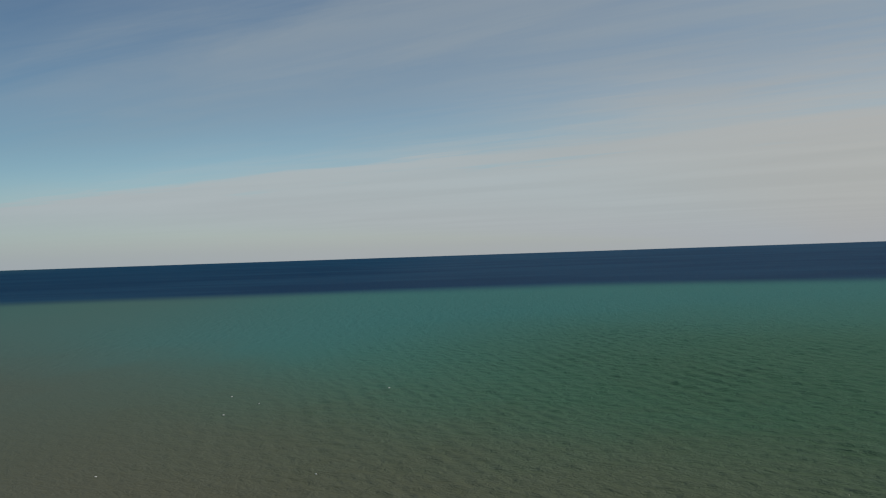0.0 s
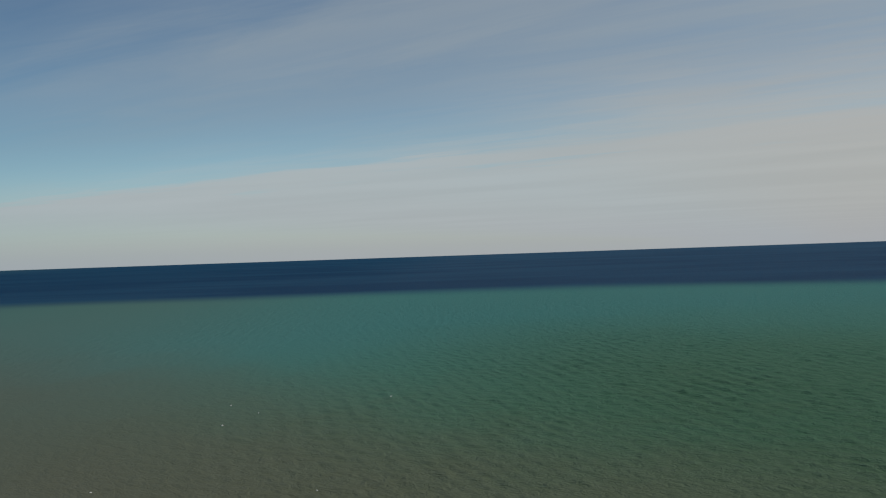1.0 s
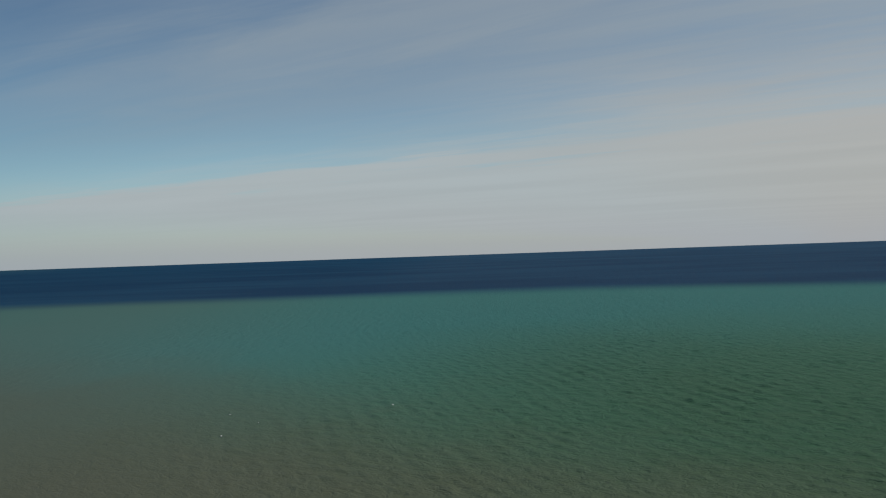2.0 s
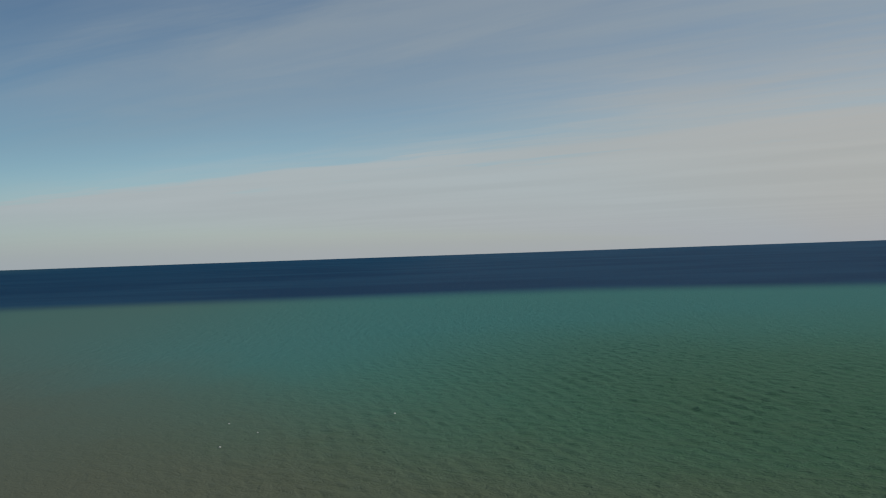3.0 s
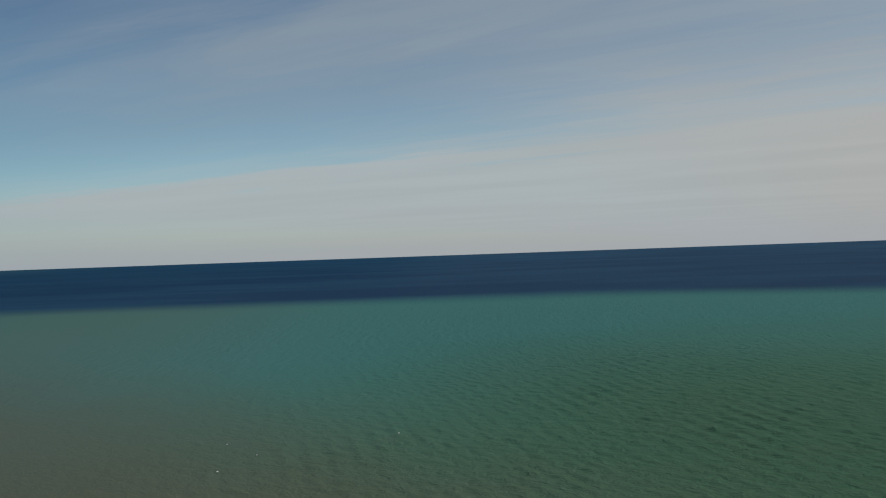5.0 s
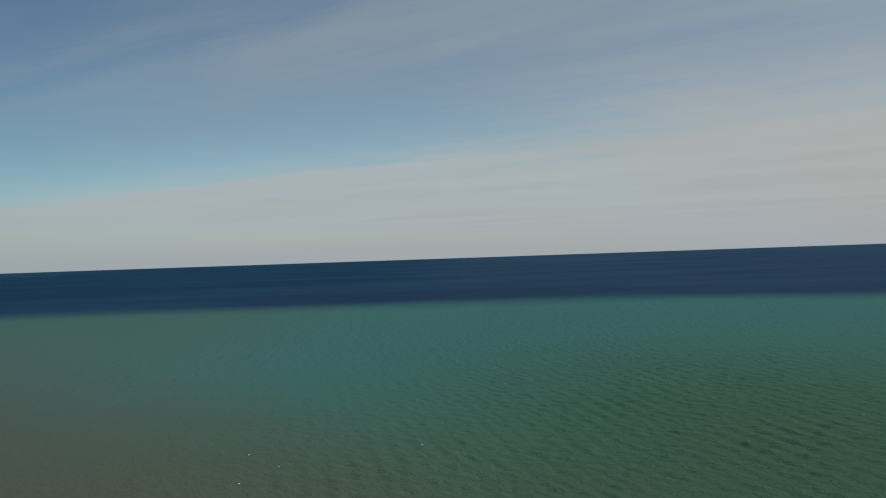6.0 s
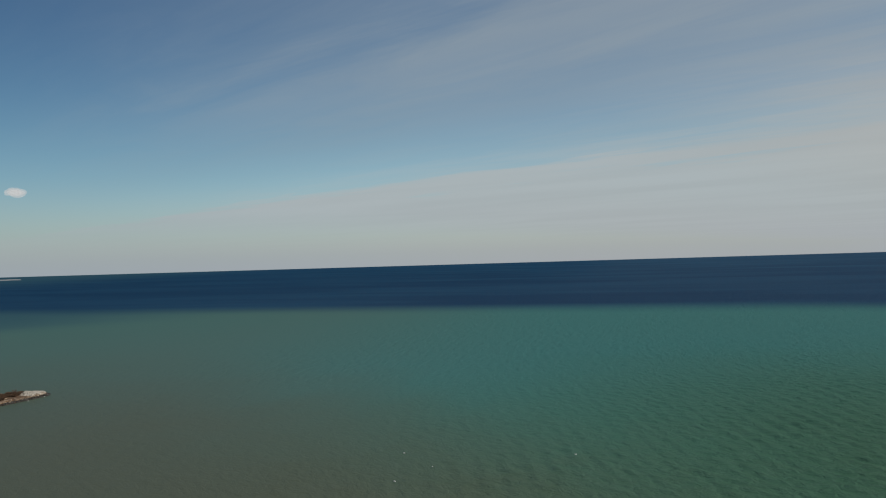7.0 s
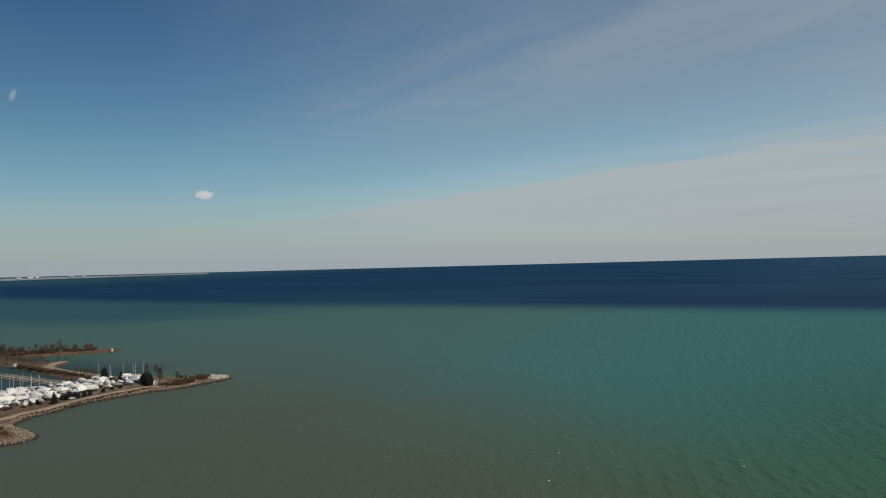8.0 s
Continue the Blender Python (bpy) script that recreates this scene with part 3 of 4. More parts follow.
def sailboat(length, beam, height, hull_mat, cover=None):
    lift, free = 1.75, 1.25
    boat = boat_base("sailboat", length, beam, lift, free, hull_mat, True)
    top = lift + free
    bm = bmesh.new()
    loft(bm, [[(x, w, top - 0.02), (x, w * 0.85, top + h), (x, -w * 0.85, top + h), (x, -w, top - 0.02)]
              for x, w, h in ((-length * 0.12, beam * 0.3, 0.42), (length * 0.05, beam * 0.3, 0.46), (length * 0.24, beam * 0.16, 0.22))])
    cabin = part("cabin", bm, M_GEL, boat)
    for s in (-1, 1):
        bm = bmesh.new()
        box(bm, length * 0.0, s * beam * 0.288, top + 0.24, length * 0.18, 0.04, 0.15)
        part("window", bm, M_GLASS, cabin)
    mast(boat, length * 0.08, top + 0.3, height)
    bm = bmesh.new()
    rod(bm, (length * 0.07, 0, top + 1.3), (-length * 0.3, 0, top + 1.25), 0.07, 0.06, 5)
    part("boom", bm, M_ALU, boat)
    if cover:
        wrap_cover(boat, length * 0.9, beam * 0.96, top + 0.05, 0.95, cover, "cover laced over the deck")
    return boat


def wrapped_boat(length, beam, ridge, mat=M_WRAP, label="white shrink wrap pulled over the boat"):
    lift, free = 1.0, 1.2
    boat = boat_base("wrapped_boat", length, beam, lift, free, M_GEL, False)
    wrap_cover(boat, length, beam, lift + free, ridge, mat, label)
    return boat


def motor_cruiser(length, beam, hull_mat):
    lift, free = 0.95, 1.35
    boat = boat_base("motor_cruiser", length, beam, lift, free, hull_mat, False)
    top = lift + free
    bm = bmesh.new()
    loft(bm, [[(x, w, top - 0.05), (x + dx, w * 0.86, top + h), (x + dx, -w * 0.86, top + h), (x, -w, top - 0.05)]
              for x, w, h, dx in ((-length * 0.30, beam * 0.40, 1.25, 0.1), (length * 0.06, beam * 0.40, 1.35, -0.25), (length * 0.22, beam * 0.28, 0.35, -0.2))])
    cabin = part("cabin", bm, M_GEL, boat)
    for s in (-1, 1):
        bm = bmesh.new()
        box(bm, -length * 0.11, s * beam * 0.383, top + 0.80, length * 0.26, 0.05, 0.38)
        part("window", bm, M_GLASS, cabin)
    bm = bmesh.new()
    v = [bm.verts.new(p) for p in ((length * 0.075, beam * 0.31, top + 1.15), (length * 0.075, -beam * 0.31, top + 1.15),
                                   (length * 0.17, -beam * 0.26, top + 0.60), (length * 0.17, beam * 0.26, top + 0.60))]
    w = [bm.verts.new(q.co + Vector((0.05, 0, 0.06))) for q in v]
    bm.faces.new(v), bm.faces.new(w)
    for i in range(4):
        bm.faces.new((v[i], v[(i + 1) % 4], w[(i + 1) % 4], w[i]))
    part("windscreen", bm, M_GLASS, cabin)
    bm = bmesh.new()
    box(bm, -length * 0.15, 0, top + 1.75, length * 0.24, beam * 0.6, 0.10, bevel=0.03)
    for x in (-length * 0.25, -length * 0.05):
        for y in (-beam * 0.26, beam * 0.26):
            rod(bm, (x, y, top + 1.2), (x, y, top + 1.72), 0.03, 0.03, 4)
    part("hardtop", bm, M_GEL, boat)
    return boat


YARD_Z = 2.40
rnd = random.Random(21)
fleet = [
    (wrapped_boat(7.6, 2.9, 1.6), "shrink-wrapped white boat on blocks in the gravel yard", 6),
    (wrapped_boat(6.2, 2.5, 1.25), "small boat under white shrink wrap on steel stands", 5),
    (wrapped_boat(8.6, 3.3, 2.5), "large white shrink-wrapped cruiser laid up on stands", 5),
    (motor_cruiser(7.6, 2.8, M_GEL), "white motor cruiser with dark windows on stands", 7),
    (sailboat(8.6, 2.8, 9.3, M_GEL), "white sailboat on stands with its mast up", 0),
    (sailboat(8.0, 2.6, 8.2, M_NAVY), "navy-hulled sailboat on stands with its mast up", 0),
    (wrapped_boat(7.0, 2.6, 1.1, M_TAN_TARP, "tan canvas cover"), "boat under a tan canvas cover on stands", 2),
    (wrapped_boat(8.4, 2.8, 1.5, M_BLUE_TARP, "pale blue tarpaulin"), "boat under a pale blue tarpaulin on stands", 0),
    (sailboat(8.4, 2.7, 10.4, M_GEL, M_WRAP), "sailboat with a white deck cover and tall mast", 0),
    (wrapped_boat(6.8, 2.6, 1.0, M_NAVY, "navy canvas cover"), "boat under a navy canvas cover on stands", 2),
    (motor_cruiser(6.6, 2.5, M_NAVY), "navy-hulled motor boat with a white cabin on stands", 2),
]
used = set()
taken = []


def berth(kind, x, y, turn):
    """Lays up one more boat of a kind on the yard floor."""
    boat, label, _ = fleet[kind]
    m = pose(x, y, YARD_Z, 0, 0, turn)
    if kind not in used:
        used.add(kind)
        boat.matrix_basis = m
        tagged(boat, label, "boat", "boats laid up in the yard")
    else:
        copy_thing(boat, m)
    taken.append((x, y))


# masts along the harbour side and at the head of the yard
for kind, x, y, turn in ((4, -489, 296, 20), (5, -485.5, 299.5, 15), (8, -488, 303.5, 25), (4, -481, 304, 12), (8, -484.5, 308, 20), (5, -478, 310, 18),
                         (4, -483, 313, 15), (8, -494, 292, 28), (5, -490, 287.5, 20), (4, -479.5, 316.5, 10),
                         (8, -473, 359, 10), (4, -466, 364, 160), (5, -462, 361, 5), (8, -453.5, 366, 170), (4, -449, 370, 12), (8, -444, 369, 165),
                         (7, -440, 364, 8), (8, -443, 374, 10)):
    berth(kind, x, y, turn)
# rows of covered boats, with lanes between them
pool = [k for k, f in enumerate(fleet) for _ in range(f[2])]
ROAD_Y, ROAD_X = (240, 265, 282, 300, 322, 345, 366, 388), (-421, -419, -419, -423, -423, -420, -410, -404)
afloat_free = list(taken)
for row in range(8):
    for slot in range(41):
        along, back = slot * 4.0 + rnd.uniform(-0.7, 0.7) - 20, row * 9.3 + rnd.uniform(-1.3, 1.3)
        x, y = -434 + 0.30 * along - 0.954 * back, 258 + 0.954 * along + 0.30 * back
        edge = inside_distance(np.array([x]), np.array([y]), RINGS["yard"])[0]
        near = min([math.hypot(x - a, y - b) for a, b in afloat_free] + [99])
        if edge < 7.5 or y > 384 or y < 232 or x > np.interp(y, ROAD_Y, ROAD_X) - 13 or (y > 357 and x > -441) or (y > 368 and x > -453) or near < 4.6 or rnd.random() < 0.20:
            continue
        berth(rnd.choice(pool), x, y, (14, -24, 6)[row % 3] + rnd.choice((0, 0, 180, 90)) + rnd.uniform(-20, 20))


# ---- trees and brush ----
def bare_tree(height, spread, seed, limbs=12, twigs=34, mat=M_TWIG, name="bare_tree"):
    """A leafless tree: tapered leaning trunk, limbs that fork, and fine twigs that thin out."""
    r = random.Random(seed)
    tree = new(name)
    bm = bmesh.new()
    lean = Vector((r.uniform(-0.06, 0.06), r.uniform(-0.06, 0.06), 1))
    knots = [Vector((0, 0, -0.3))]
    for k in range(1, 5):
        knots.append(lean * height * 0.86 * k / 4 + Vector((r.uniform(-0.2, 0.2), r.uniform(-0.2, 0.2), 0)))
    wide = height * 0.022
    for k in range(4):
        rod(bm, knots[k], knots[k + 1], wide * (1 - k * 0.22), wide * (1 - (k + 1) * 0.22), 6)
    part("trunk", bm, M_BARK, tree)
    bm = bmesh.new()
    for i in range(limbs):
        f = 0.25 + 0.7 * (i + r.random()) / limbs
        base = knots[0].lerp(knots[4], f)
        a = i * 2.4 + r.uniform(-0.4, 0.4)
        reach = spread * (1.15 - 0.75 * f) * r.uniform(0.75, 1.15)
        tip = base + Vector((math.cos(a) * reach, math.sin(a) * reach, reach * r.uniform(0.6, 1.1)))
        rod(bm, base, tip, wide * 0.35, wide * 0.10, 4)
        for _ in range(twigs):
            q = base.lerp(tip, r.uniform(0.25, 1.0))
            d = Vector((r.gauss(0, 1), r.gauss(0, 1), abs(r.gauss(0.5, 0.7)))).normalized() * spread * r.uniform(0.15, 0.42)
            side = d.cross(Vector((r.gauss(0, 1), r.gauss(0, 1), r.gauss(0, 1)))).normalized() * r.uniform(0.04, 0.10)
            a0, a1, a2 = bm.verts.new(q - side), bm.verts.new(q + side), bm.verts.new(q + d)
            bm.faces.new((a0, a1, a2))
            mid = q + d * 0.45
            for _ in range(2):
                e = (d + Vector((r.gauss(0, 1), r.gauss(0, 1), r.gauss(0, 1))) * d.length * 0.5) * 0.5
                bm.faces.new([bm.verts.new(p) for p in (mid - side * 0.7, mid + side * 0.7, mid + e)])
    part("crown", bm, mat, tree)
    return tree


def conifer(height, spread, seed, name="conifer", round_top=0.0):
    """An evergreen of drooping tiers of needled boughs round a straight trunk."""
    r = random.Random(seed)
    tree = new(name)
    bm = bmesh.new()
    rod(bm, (0, 0, -0.3), (0, 0, height * 0.95), height * 0.025, 0.03, 6)
    part("trunk", bm, M_BARK, tree)
    bm = bmesh.new()
    tiers = int(height * 2.4)
    for t in range(tiers):
        f = t / tiers
        z = height * (0.06 + 0.92 * f)
        reach = spread * ((1 - f) * (1 - round_top) + round_top * math.sqrt(max(0, 1 - (1.6 * f - 0.6) ** 2)) * 0.95) + 0.12
        for k in range(11):
            a = k * math.tau / 11 + t * 1.3 + r.uniform(-0.25, 0.25)
            rr = reach * r.uniform(0.65, 1.12)
            out = Vector((math.cos(a), math.sin(a), 0))
            side = Vector((-out.y, out.x, 0)) * rr * r.uniform(0.22, 0.36)
            tip = out * rr + Vector((0, 0, z - rr * 0.22))
            root = Vector((0, 0, z + 0.1))
            mid = root.lerp(tip, 0.6)
            low = Vector((0, 0, -0.18 * rr - 0.1))
            p = [bm.verts.new(q) for q in (root, mid + side, tip, mid - side, mid + low)]
            for tri in ((0, 1, 3), (1, 2, 3), (1, 4, 2), (4, 3, 2), (0, 4, 1), (0, 3, 4)):
                bm.faces.new([p[i] for i in tri])
    part("crown", bm, M_NEEDLE, tree)
    return tree


def brush(height, spread, seed, mat):
    """A thicket of stems fanning out from the ground."""
    r = random.Random(seed)
    bm = bmesh.new()
    for _ in range(260):
        a, d = r.uniform(0, math.tau), spread * math.sqrt(r.random()) * 0.75
        q = Vector((math.cos(a) * d, math.sin(a) * d, -0.1))
        tip = q * r.uniform(1.1, 1.5) + Vector((r.gauss(0, 0.3), r.gauss(0, 0.3), height * r.uniform(0.5, 1.05) * (1 - 0.4 * d / spread)))
        side = Vector((r.gauss(0, 1), r.gauss(0, 1), 0)).normalized() * r.uniform(0.10, 0.24)
        mid = q.lerp(tip, 0.55) + Vector((r.gauss(0, 0.15), r.gauss(0, 0.15), 0))
        p = [bm.verts.new(v) for v in (q, mid - side, mid + side, tip)]
        bm.faces.new((p[0], p[2], p[1])), bm.faces.new((p[1], p[2], p[3]))
    return part("shrub", bm, mat)


def plant(proto, label, category, group, places, rnd, size=(0.8, 1.15), z=2.15):
    """Sets one tree or shrub and its copies down at plan places."""
    first = True
    for place in places:
        x, y = place[0], place[1]
        k = place[2] if len(place) > 2 else rnd.uniform(*size)
        m = pose(x, y, z, 0, 0, rnd.uniform(0, 360))
        if first:
            proto.scale = (k, k, k)
            proto.matrix_basis = m @ Matrix.Diagonal((k, k, k, 1))
            tagged(proto, label, category, group)
            first = False
        else:
            ob = copy_thing(proto, m)
            ob.scale = (k, k, k)


rnd = random.Random(8)
plant(conifer(8.5, 2.6, 1), "dark green cone-shaped evergreen beside the boats", "tree", "evergreens in the boat yard",
      [(-457.5, 366.5, 1.05), (-428.5, 293, 1.05)], rnd)
plant(conifer(6.0, 3.2, 2, round_top=1.0), "broad dark evergreen bush at the yard's edge", "bush", "evergreen bushes in the boat yard",
      [(-428, 365, 1.55), (-423.5, 362.5, 1.4), (-432.5, 367.5, 1.35), (-420.8, 360.8, 1.0), (-435.5, 369, 0.95)] + [(-432.5 + k * 0.75 + rnd.uniform(-1, 0.6), 302 + k * 1.35 + rnd.uniform(-0.6, 0.6), rnd.uniform(0.55, 0.85)) for k in range(7)]
      + [(-429, 315, 0.6), (-430, 320, 0.55), (-431, 331, 0.5), (-431, 338, 0.45), (-430, 344, 0.5), (-470, 300, 0.6), (-438, 288, 0.5), (-421.5, 391.5, 0.42), (-419, 393.5, 0.36)], rnd)
plant(conifer(7.6, 3.4, 22, round_top=0.45), "broad dark green evergreen among the masts", "tree", "evergreens in the boat yard", [(-469, 361.5, 1.45)], rnd)
plant(bare_tree(11.5, 2.1, 3, 15, 58), "tall bare deciduous tree with fine twigs", "tree", "bare trees on the spit",
      [(-417, 367, 1.2), (-420, 371, 1.0), (-413, 379, 0.75), (-452, 386, 1.0), (-446, 389, 0.9), (-417, 384, 0.55)], rnd)
tips = [(rnd.uniform(-412, -400), rnd.uniform(362, 404)) for _ in range(64)]
plant(brush(2.2, 2.0, 4, M_REED), "russet dead brush on the spit", "shrub", "brush on the spit", [(x - max(0, y - 385) * 0.2, y) for x, y in tips], rnd, (0.45, 1.15))
plant(bare_tree(4.2, 1.8, 5, 8, 16), "small leafless tree on the spit", "tree", "small bare trees on the spit",
      [(-405, 396, 1.0), (-406, 399, 0.9), (-411, 370, 0.9), (-414, 383, 1.1), (-409, 388, 0.7)], rnd)
heads = [(rnd.uniform(-405, -366), rnd.uniform(205, 238)) for _ in range(90)]
plant(brush(1.5, 1.6, 14, M_REED), "dry brown brush among the headland's stones", "shrub", "brush on the headland",
      [p for p in heads if inside_distance(np.array([p[0]]), np.array([p[1]]), RINGS["yard"])[0] > 7][:40], rnd, (0.5, 1.2))
plant(brush(0.9, 1.5, 15, M_REED), "low dead grass tussock on the bank", "grass tussock", "tussocks along the track",
      [(-412.5 - 0.9 * math.sin(k) - (4 if 300 < 262 + k * 3.1 < 335 else 0), 262 + k * 3.1) for k in range(32)], rnd, (0.4, 1.1))
# causeway and the neck behind it
cause = []
for _ in range(140):
    t = rnd.random()
    x = -492 - 150 * t
    y = 375 + 0.16 * (-492 - x) + rnd.choice((-7.5, -6.5, -5.5, -5)) + rnd.uniform(-1, 1)
    cause.append((x, y))
plant(brush(1.5, 2.2, 6, M_REED), "russet dead brush beside the causeway track", "shrub", "brush on the causeway",
      [p for p in cause if inside_distance(np.array([p[0]]), np.array([p[1]]), RINGS["yard"])[0] > 2], rnd, (0.6, 1.4))
neck = [(rnd.uniform(-730, -610), rnd.uniform(382, 428)) for _ in range(190)]
plant(bare_tree(6.0, 2.8, 7, 9, 18), "leafless brown tree on the neck of the spit", "tree", "bare trees on the neck",
      [p for p in neck if inside_distance(np.array([p[0]]), np.array([p[1]]), RINGS["yard"])[0] > 3][:95], rnd, (0.7, 1.3))
plant(bare_tree(5.0, 2.4, 9, 8, 20, M_REED, "bare_shrub"), "brown leafless shrub on the causeway bank", "shrub", "shrubs by the causeway",
      [(-506, 372), (-512, 373), (-500, 371), (-518, 373), (-497, 375), (-493, 371), (-503, 376), (-509, 377), (-604, 396), (-612, 400), (-620, 396), (-628, 398), (-636, 402), (-597, 421), (-603, 418), (-590, 398)], rnd, (0.8, 1.3))
# far spit
far_brush = [(rnd.uniform(-740, -640), rnd.uniform(430, 505)) for _ in range(300)]
far_in = [p for p in far_brush if inside_distance(np.array([p[0]]), np.array([p[1]]), RINGS["far"])[0] > 4]
plant(brush(2.4, 2.4, 10, M_REED), "russet dead brush on the far spit", "shrub", "brush on the far spit", far_in[:60], rnd, (0.8, 1.7), 2.3)
plant(bare_tree(8.6, 3.6, 11, 10, 30), "leafless grey-brown tree on the far spit", "tree", "bare trees on the far spit",
      [(-720, 437, 1.0), (-709, 439, 0.9), (-697, 440, 0.75), (-690, 454, 1.05), (-679, 457, 1.1), (-682, 466, 0.85), (-680, 472, 1.35), (-671, 467, 0.9),
       (-648, 479, 0.8), (-645, 477, 0.9), (-651, 484, 0.85), (-728, 444, 1.1), (-663, 464, 0.6), (-656, 474, 0.6)] + far_in[62:96], rnd, (0.55, 0.95), 2.3)
plant(conifer(8.5, 2.4, 12), "dark evergreen on the far spit", "tree", "evergreens on the far spit",
      [(-662, 478, 1.0), (-690, 438, 0.85), (-721, 435, 1.05), (-741, 440, 1.0), (-709, 431, 1.3), (-714, 428, 1.15), (-703, 434, 0.9)], rnd, z=2.3)


# ---- a parked car ----
def car():
    """A small hatchback: rounded body, glazed cabin, lamps and four wheels."""
    c = new("car")
    bm = bmesh.new()
    loft(bm, [[(x, 0.82 * w, 0.32), (x, 0.86 * w, 0.62), (x, 0.78 * w, h), (x, -0.78 * w, h), (x, -0.86 * w, 0.62), (x, -0.82 * w, 0.32)]
              for x, w, h in ((-2.05, 0.86, 0.80), (-1.9, 0.97, 0.98), (0.7, 1.0, 0.98), (1.75, 0.96, 0.82), (2.05, 0.82, 0.66))])
    part("body", bm, M_GEL, c)
    bm = bmesh.new()
    loft(bm, [[(x, w, 0.97), (x + dx, w * 0.84, h), (x + dx, -w * 0.84, h), (x, -w, 0.97)]
              for x, w, h, dx in ((-1.95, 0.70, 1.12, 0.15), (-1.5, 0.76, 1.46, 0.1), (0.1, 0.76, 1.48, 0.0), (0.95, 0.72, 1.02, -0.05))])
    part("cabin", bm, M_GLASS, c, "dark glazed cabin")
    bm = bmesh.new()
    box(bm, -0.7, 0, 1.49, 1.5, 1.2, 0.06, bevel=0.02)
    part("roof", bm, M_GEL, c)
    for x in (-1.25, 1.3):
        for y in (-0.78, 0.78):
            bm = bmesh.new()
            rod(bm, (x, y - 0.1, 0.31), (x, y + 0.1, 0.31), 0.31, 0.31, 14)
            wheel = part("wheel", bm, M_TYRE, c)
            bm = bmesh.new()
            s = 0.11 if y > 0 else -0.11
            rod(bm, (x, y + s * 0.5, 0.31), (x, y + s, 0.31), 0.19, 0.17, 10)
            part("rim", bm, M_ALU, wheel)
    for y in (-0.58, 0.58):
        bm = bmesh.new()
        box(bm, 2.0, y, 0.68, 0.12, 0.3, 0.13, bevel=0.02)
        part("headlight", bm, M_ALU, c)
    return c


ride = car()
ride.matrix_basis = pose(-428.6, 305.5, YARD_Z, 0, 0, 82)
tagged(ride, "small white hatchback parked beside the gravel track", "car")


# ---- docks ----
def floating_dock(ax, ay, bx, by, fingers, reach):
    """A plank walkway on the water with finger piers and mooring piles."""
    dock = new("floating_dock")
    length = math.hypot(bx - ax, by - ay)
    bm = bmesh.new()
    box(bm, length / 2, 0, 0.42, length, 2.2, 0.22, bevel=0.03)
    part("walkway", bm, M_DECK, dock)
    bm = bmesh.new()
    box(bm, reach / 2, 0, 0.40, reach, 1.1, 0.18, bevel=0.02)
    finger = mesh_of("finger", bm, M_DECK)
    bm = bmesh.new()
    rod(bm, (0, 0, -1.5), (0, 0, 2.6), 0.16, 0.14, 7)
    pile = mesh_of("pile", bm, M_PILE)
    bm = bmesh.new()
    box(bm, 0, 0, 0.2, 2.0, 1.0, 0.4, bevel=0.04)
    flt = mesh_of("float", bm, M_PILE)
    for i in range(fingers):
        x = (i + 0.5) * length / fingers
        for s in (-1, 1) if i % 3 else (-1,):
            f = new("finger_pier", finger)
            f.parent, f.matrix_basis = dock, pose(x, s * 1.1, 0, 0, 0, 90 * s)
            q = new("pile", pile)
            q.parent, q.matrix_basis = dock, pose(x + 0.7, s * (1.1 + reach * 0.96), 0)
        o = new("float", flt)
        o.parent, o.matrix_basis = dock, pose(x, 0, -0.05)
    dock.matrix_basis = pose(ax, ay, 0, 0, 0, math.degrees(math.atan2(by - ay, bx - ax)))
    return dock


tagged(floating_dock(-497, 349, -596, 357, 24, 6.5), "weathered floating dock with empty finger piers and piles", "dock", "docks in the harbour")
tagged(floating_dock(-602, 358, -690, 368, 18, 6.5), "weathered floating dock with empty finger piers beyond a gap", "dock", "docks in the harbour")


# ---- small buildings and the beacon ----
def shed(w, d, h, pitch):
    s = new("shed")
    bm = bmesh.new()
    loft(bm, [[(x, -d / 2, -0.1), (x, -d / 2, h), (x, 0, h + pitch), (x, d / 2, h), (x, d / 2, -0.1)] for x in (-w / 2, w / 2)])
    part("wall", bm, M_WALL, s)
    for k in (-1, 1):
        bm = bmesh.new()
        a = math.degrees(math.atan2(pitch, d / 2))
        box(bm, 0, 0, 0, w + 0.5, math.hypot(d / 2, pitch) + 0.35, 0.1)
        bmesh.ops.transform(bm, matrix=pose(0, k * (d / 4 + 0.08), h + pitch / 2 + 0.08, -a * k), verts=bm.verts)
        part("roof", bm, M_ROOF, s, "grey pitched roof")
    bm = bmesh.new()
    box(bm, w / 2 + 0.03, 0.3, 1.0, 0.06, 0.95, 2.0, bevel=0.01)
    part("door", bm, M_DOOR, s, "brown door")
    return s


hut = shed(2.8, 2.4, 2.4, 0.7)
hut.matrix_basis = pose(-418.5, 364.0, YARD_Z, 0, 0, -35)
tagged(hut, "small white shed with a grey roof beside the track", "shed")
hut2 = shed(3.0, 2.4, 2.1, 0.7)
hut2.matrix_basis = pose(-617, 386, 2.2, 0, 0, 10)
tagged(hut2, "white hut among bare shrubs on the causeway", "shed")


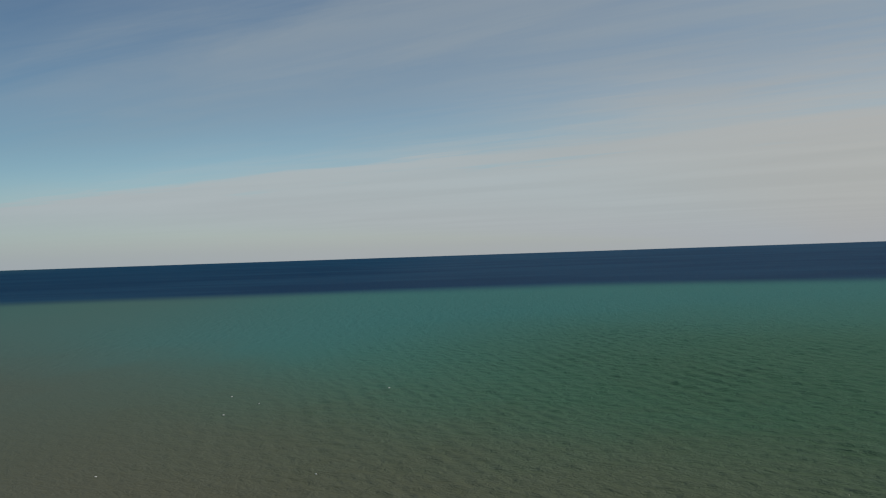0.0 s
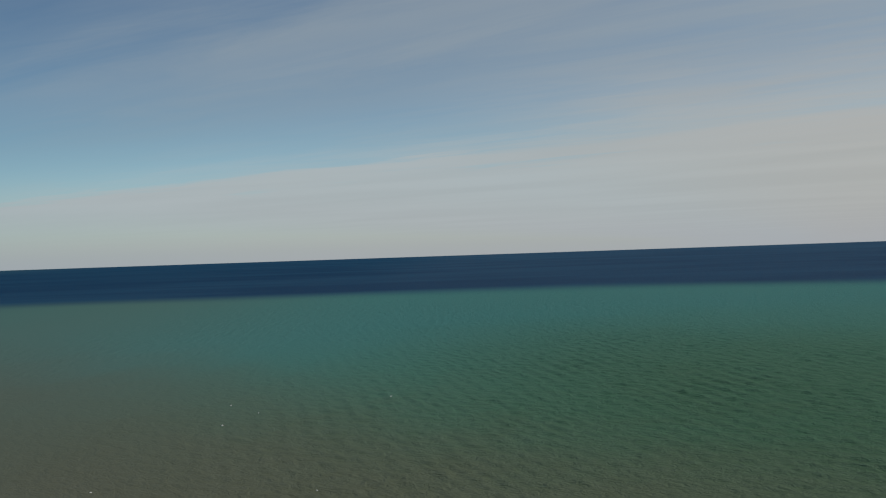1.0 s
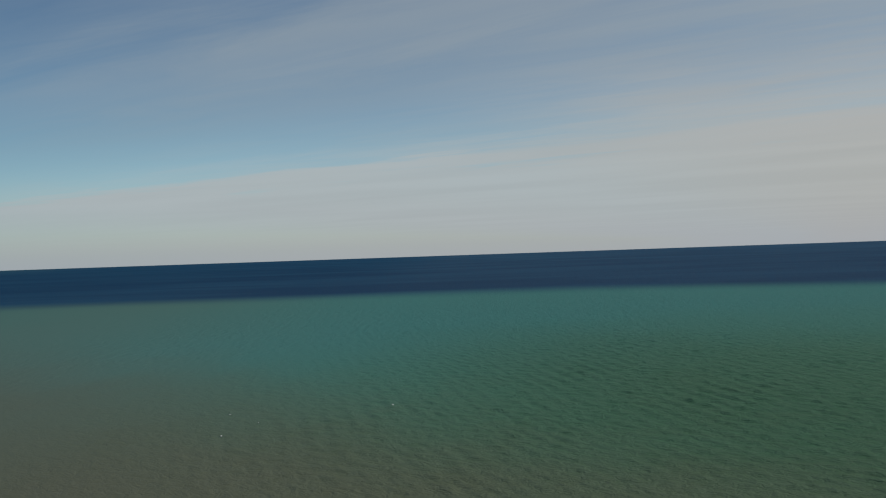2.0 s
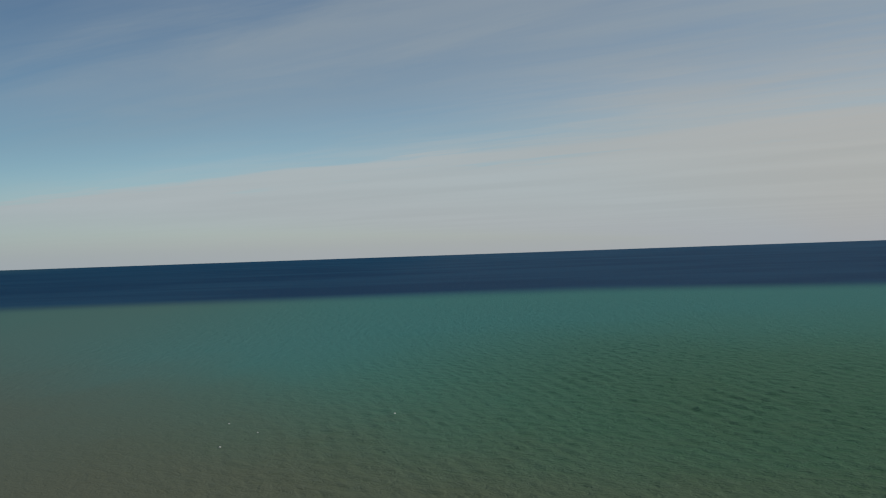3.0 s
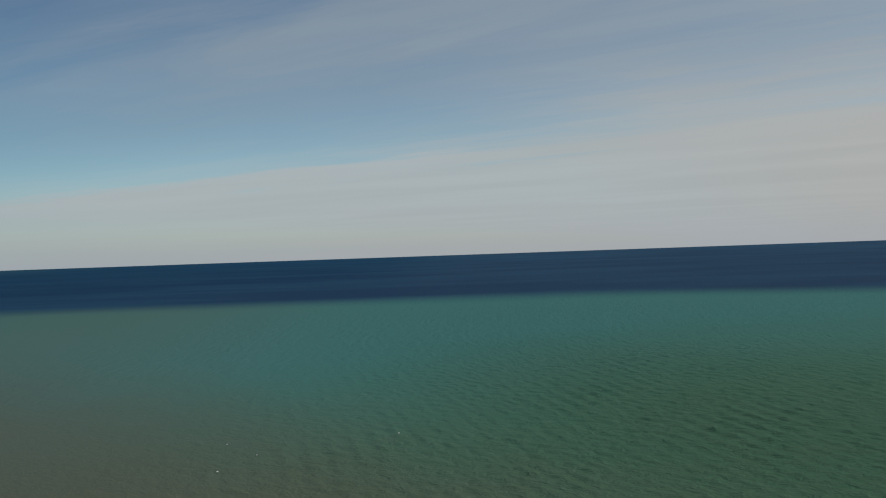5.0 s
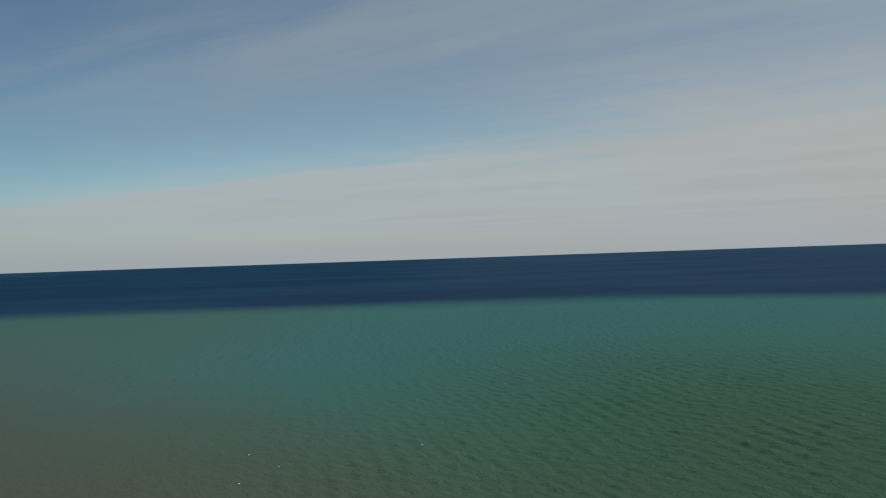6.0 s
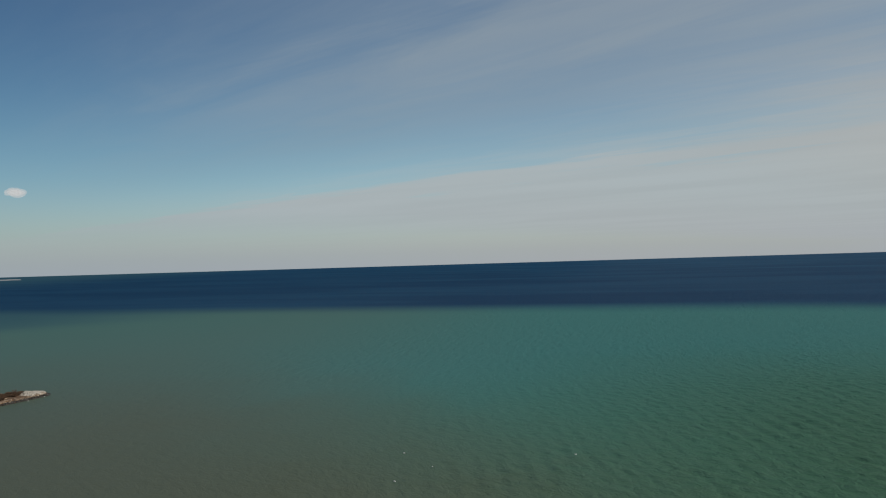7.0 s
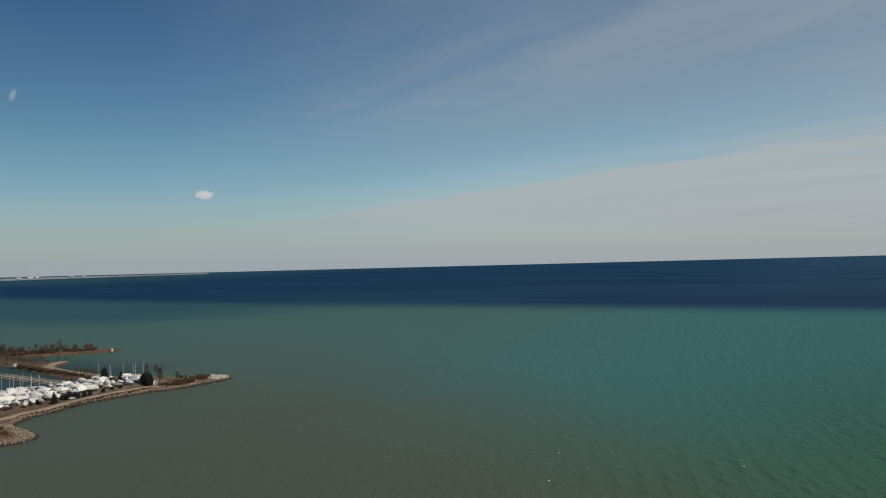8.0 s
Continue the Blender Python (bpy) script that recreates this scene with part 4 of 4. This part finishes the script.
def beacon():
    """A harbour light: a tapered white tower on a concrete foot, with a railed gallery and lantern."""
    b = new("beacon")
    bm = bmesh.new()
    rod(bm, (0, 0, -0.6), (0, 0, 0.7), 2.0, 1.8, 12)
    part("foot", bm, M_PALE_ROCK, b, "round concrete foot")
    bm = bmesh.new()
    rod(bm, (0, 0, 0.7), (0, 0, 5.2), 1.15, 0.75, 12)
    part("tower", bm, M_WALL, b)
    bm = bmesh.new()
    rod(bm, (0, 0, 5.2), (0, 0, 5.4), 1.1, 1.1, 12)
    part("gallery", bm, M_STEEL, b)
    bm = bmesh.new()
    rod(bm, (0, 0, 5.4), (0, 0, 6.2), 0.45, 0.45, 8)
    rod(bm, (0, 0, 6.2), (0, 0, 6.7), 0.55, 0.05, 8)
    part("lantern", bm, M_GLASS, b)
    return b


light = beacon()
light.scale = (0.62, 0.62, 0.62)
light.location = (-623.0, 489.5, 1.6)
tagged(light, "small white harbour beacon on the stony tip", "beacon")


# ---- the far shore ----
def far_shore():
    """Low land along the horizon, haze painted into its colour, falling away to nothing."""
    bm = bmesh.new()
    rows = []
    steps = 150
    for i in range(steps + 1):
        f = i / steps
        a = radians(-84 + 39.0 * f)
        fade = 1 - smooth01(f, 0.30, 0.95)
        top = (4 + 20 * fade) * (0.72 + 0.28 * noise.noise(Vector((f * 22, 1.5, 0))) + 0.12 * noise.noise(Vector((f * 90, 4.0, 0)))) * (1 if f < 1 else 0.02)
        rows.append([bm.verts.new((r * math.sin(a), r * math.cos(a), z)) for r, z in ((4700, -1.0), (4712, top * 0.35), (4740, top), (4900, top * 0.9), (4930, -1.0))])
    for a, b in zip(rows, rows[1:]):
        for k in range(4):
            bm.faces.new((a[k], a[k + 1], b[k + 1], b[k]))
    tagged(part("backdrop_far_shore", bm, M_FAR, smooth=True), "low haze-tinted shore far across the lake", "shore", kind="structure")


far_shore()


def far_building(w, d, h, storeys):
    """A block of a building far off, with window bands on its front and a roof parapet."""
    b = new("far_building")
    bm = bmesh.new()
    box(bm, 0, 0, h / 2, w, d, h)
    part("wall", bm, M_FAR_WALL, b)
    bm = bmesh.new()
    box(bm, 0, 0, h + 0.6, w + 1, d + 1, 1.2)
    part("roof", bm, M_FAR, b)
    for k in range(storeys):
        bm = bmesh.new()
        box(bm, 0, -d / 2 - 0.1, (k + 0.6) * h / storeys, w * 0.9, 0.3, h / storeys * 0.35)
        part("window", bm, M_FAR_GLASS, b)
    return b


for az, w, h, n in ((-56.9, 30, 10, 2), (-56.5, 18, 14, 3), (-57.6, 24, 7, 2), (-54.4, 26, 5, 1), (-53.6, 18, 4, 1)):
    b = far_building(w, 24, h, n)
    b.matrix_basis = pose(4728 * math.sin(radians(az)), 4728 * math.cos(radians(az)), 7.0, 0, 0, -az)
    tagged(b, "pale building on the far shore", "building", "buildings on the far shore")


# ---- flecks on the water ----
def foam_flecks(places):
    """Small scraps of white foam lying on the water."""
    r = random.Random(31)
    bm = bmesh.new()
    for x, y in places:
        for _ in range(3):
            cx, cy, s = x + r.uniform(-0.3, 0.3), y + r.uniform(-0.2, 0.2), r.uniform(0.12, 0.26)
            made = bmesh.ops.create_icosphere(bm, subdivisions=2, radius=1.0)["verts"]
            for v in made:
                n = 1 + 0.4 * noise.noise(v.co * 2.2 + Vector((cx, cy, 0)))
                v.co = Vector((cx + v.co.x * s * 1.3 * n, cy + v.co.y * s * n, 0.1 + v.co.z * 0.16))
    return tagged(part("foam_flecks", bm, M_FOAM, smooth=True), "scattered white flecks of foam on the lake", "foam", kind="stuff")


foam_flecks([(-107, 190), (-35, 185), (-99, 310), (-91, 271), (-81, 292), (-22, 319), (-398, 369), (-388.5, 405.5), (-387.5, 391)])


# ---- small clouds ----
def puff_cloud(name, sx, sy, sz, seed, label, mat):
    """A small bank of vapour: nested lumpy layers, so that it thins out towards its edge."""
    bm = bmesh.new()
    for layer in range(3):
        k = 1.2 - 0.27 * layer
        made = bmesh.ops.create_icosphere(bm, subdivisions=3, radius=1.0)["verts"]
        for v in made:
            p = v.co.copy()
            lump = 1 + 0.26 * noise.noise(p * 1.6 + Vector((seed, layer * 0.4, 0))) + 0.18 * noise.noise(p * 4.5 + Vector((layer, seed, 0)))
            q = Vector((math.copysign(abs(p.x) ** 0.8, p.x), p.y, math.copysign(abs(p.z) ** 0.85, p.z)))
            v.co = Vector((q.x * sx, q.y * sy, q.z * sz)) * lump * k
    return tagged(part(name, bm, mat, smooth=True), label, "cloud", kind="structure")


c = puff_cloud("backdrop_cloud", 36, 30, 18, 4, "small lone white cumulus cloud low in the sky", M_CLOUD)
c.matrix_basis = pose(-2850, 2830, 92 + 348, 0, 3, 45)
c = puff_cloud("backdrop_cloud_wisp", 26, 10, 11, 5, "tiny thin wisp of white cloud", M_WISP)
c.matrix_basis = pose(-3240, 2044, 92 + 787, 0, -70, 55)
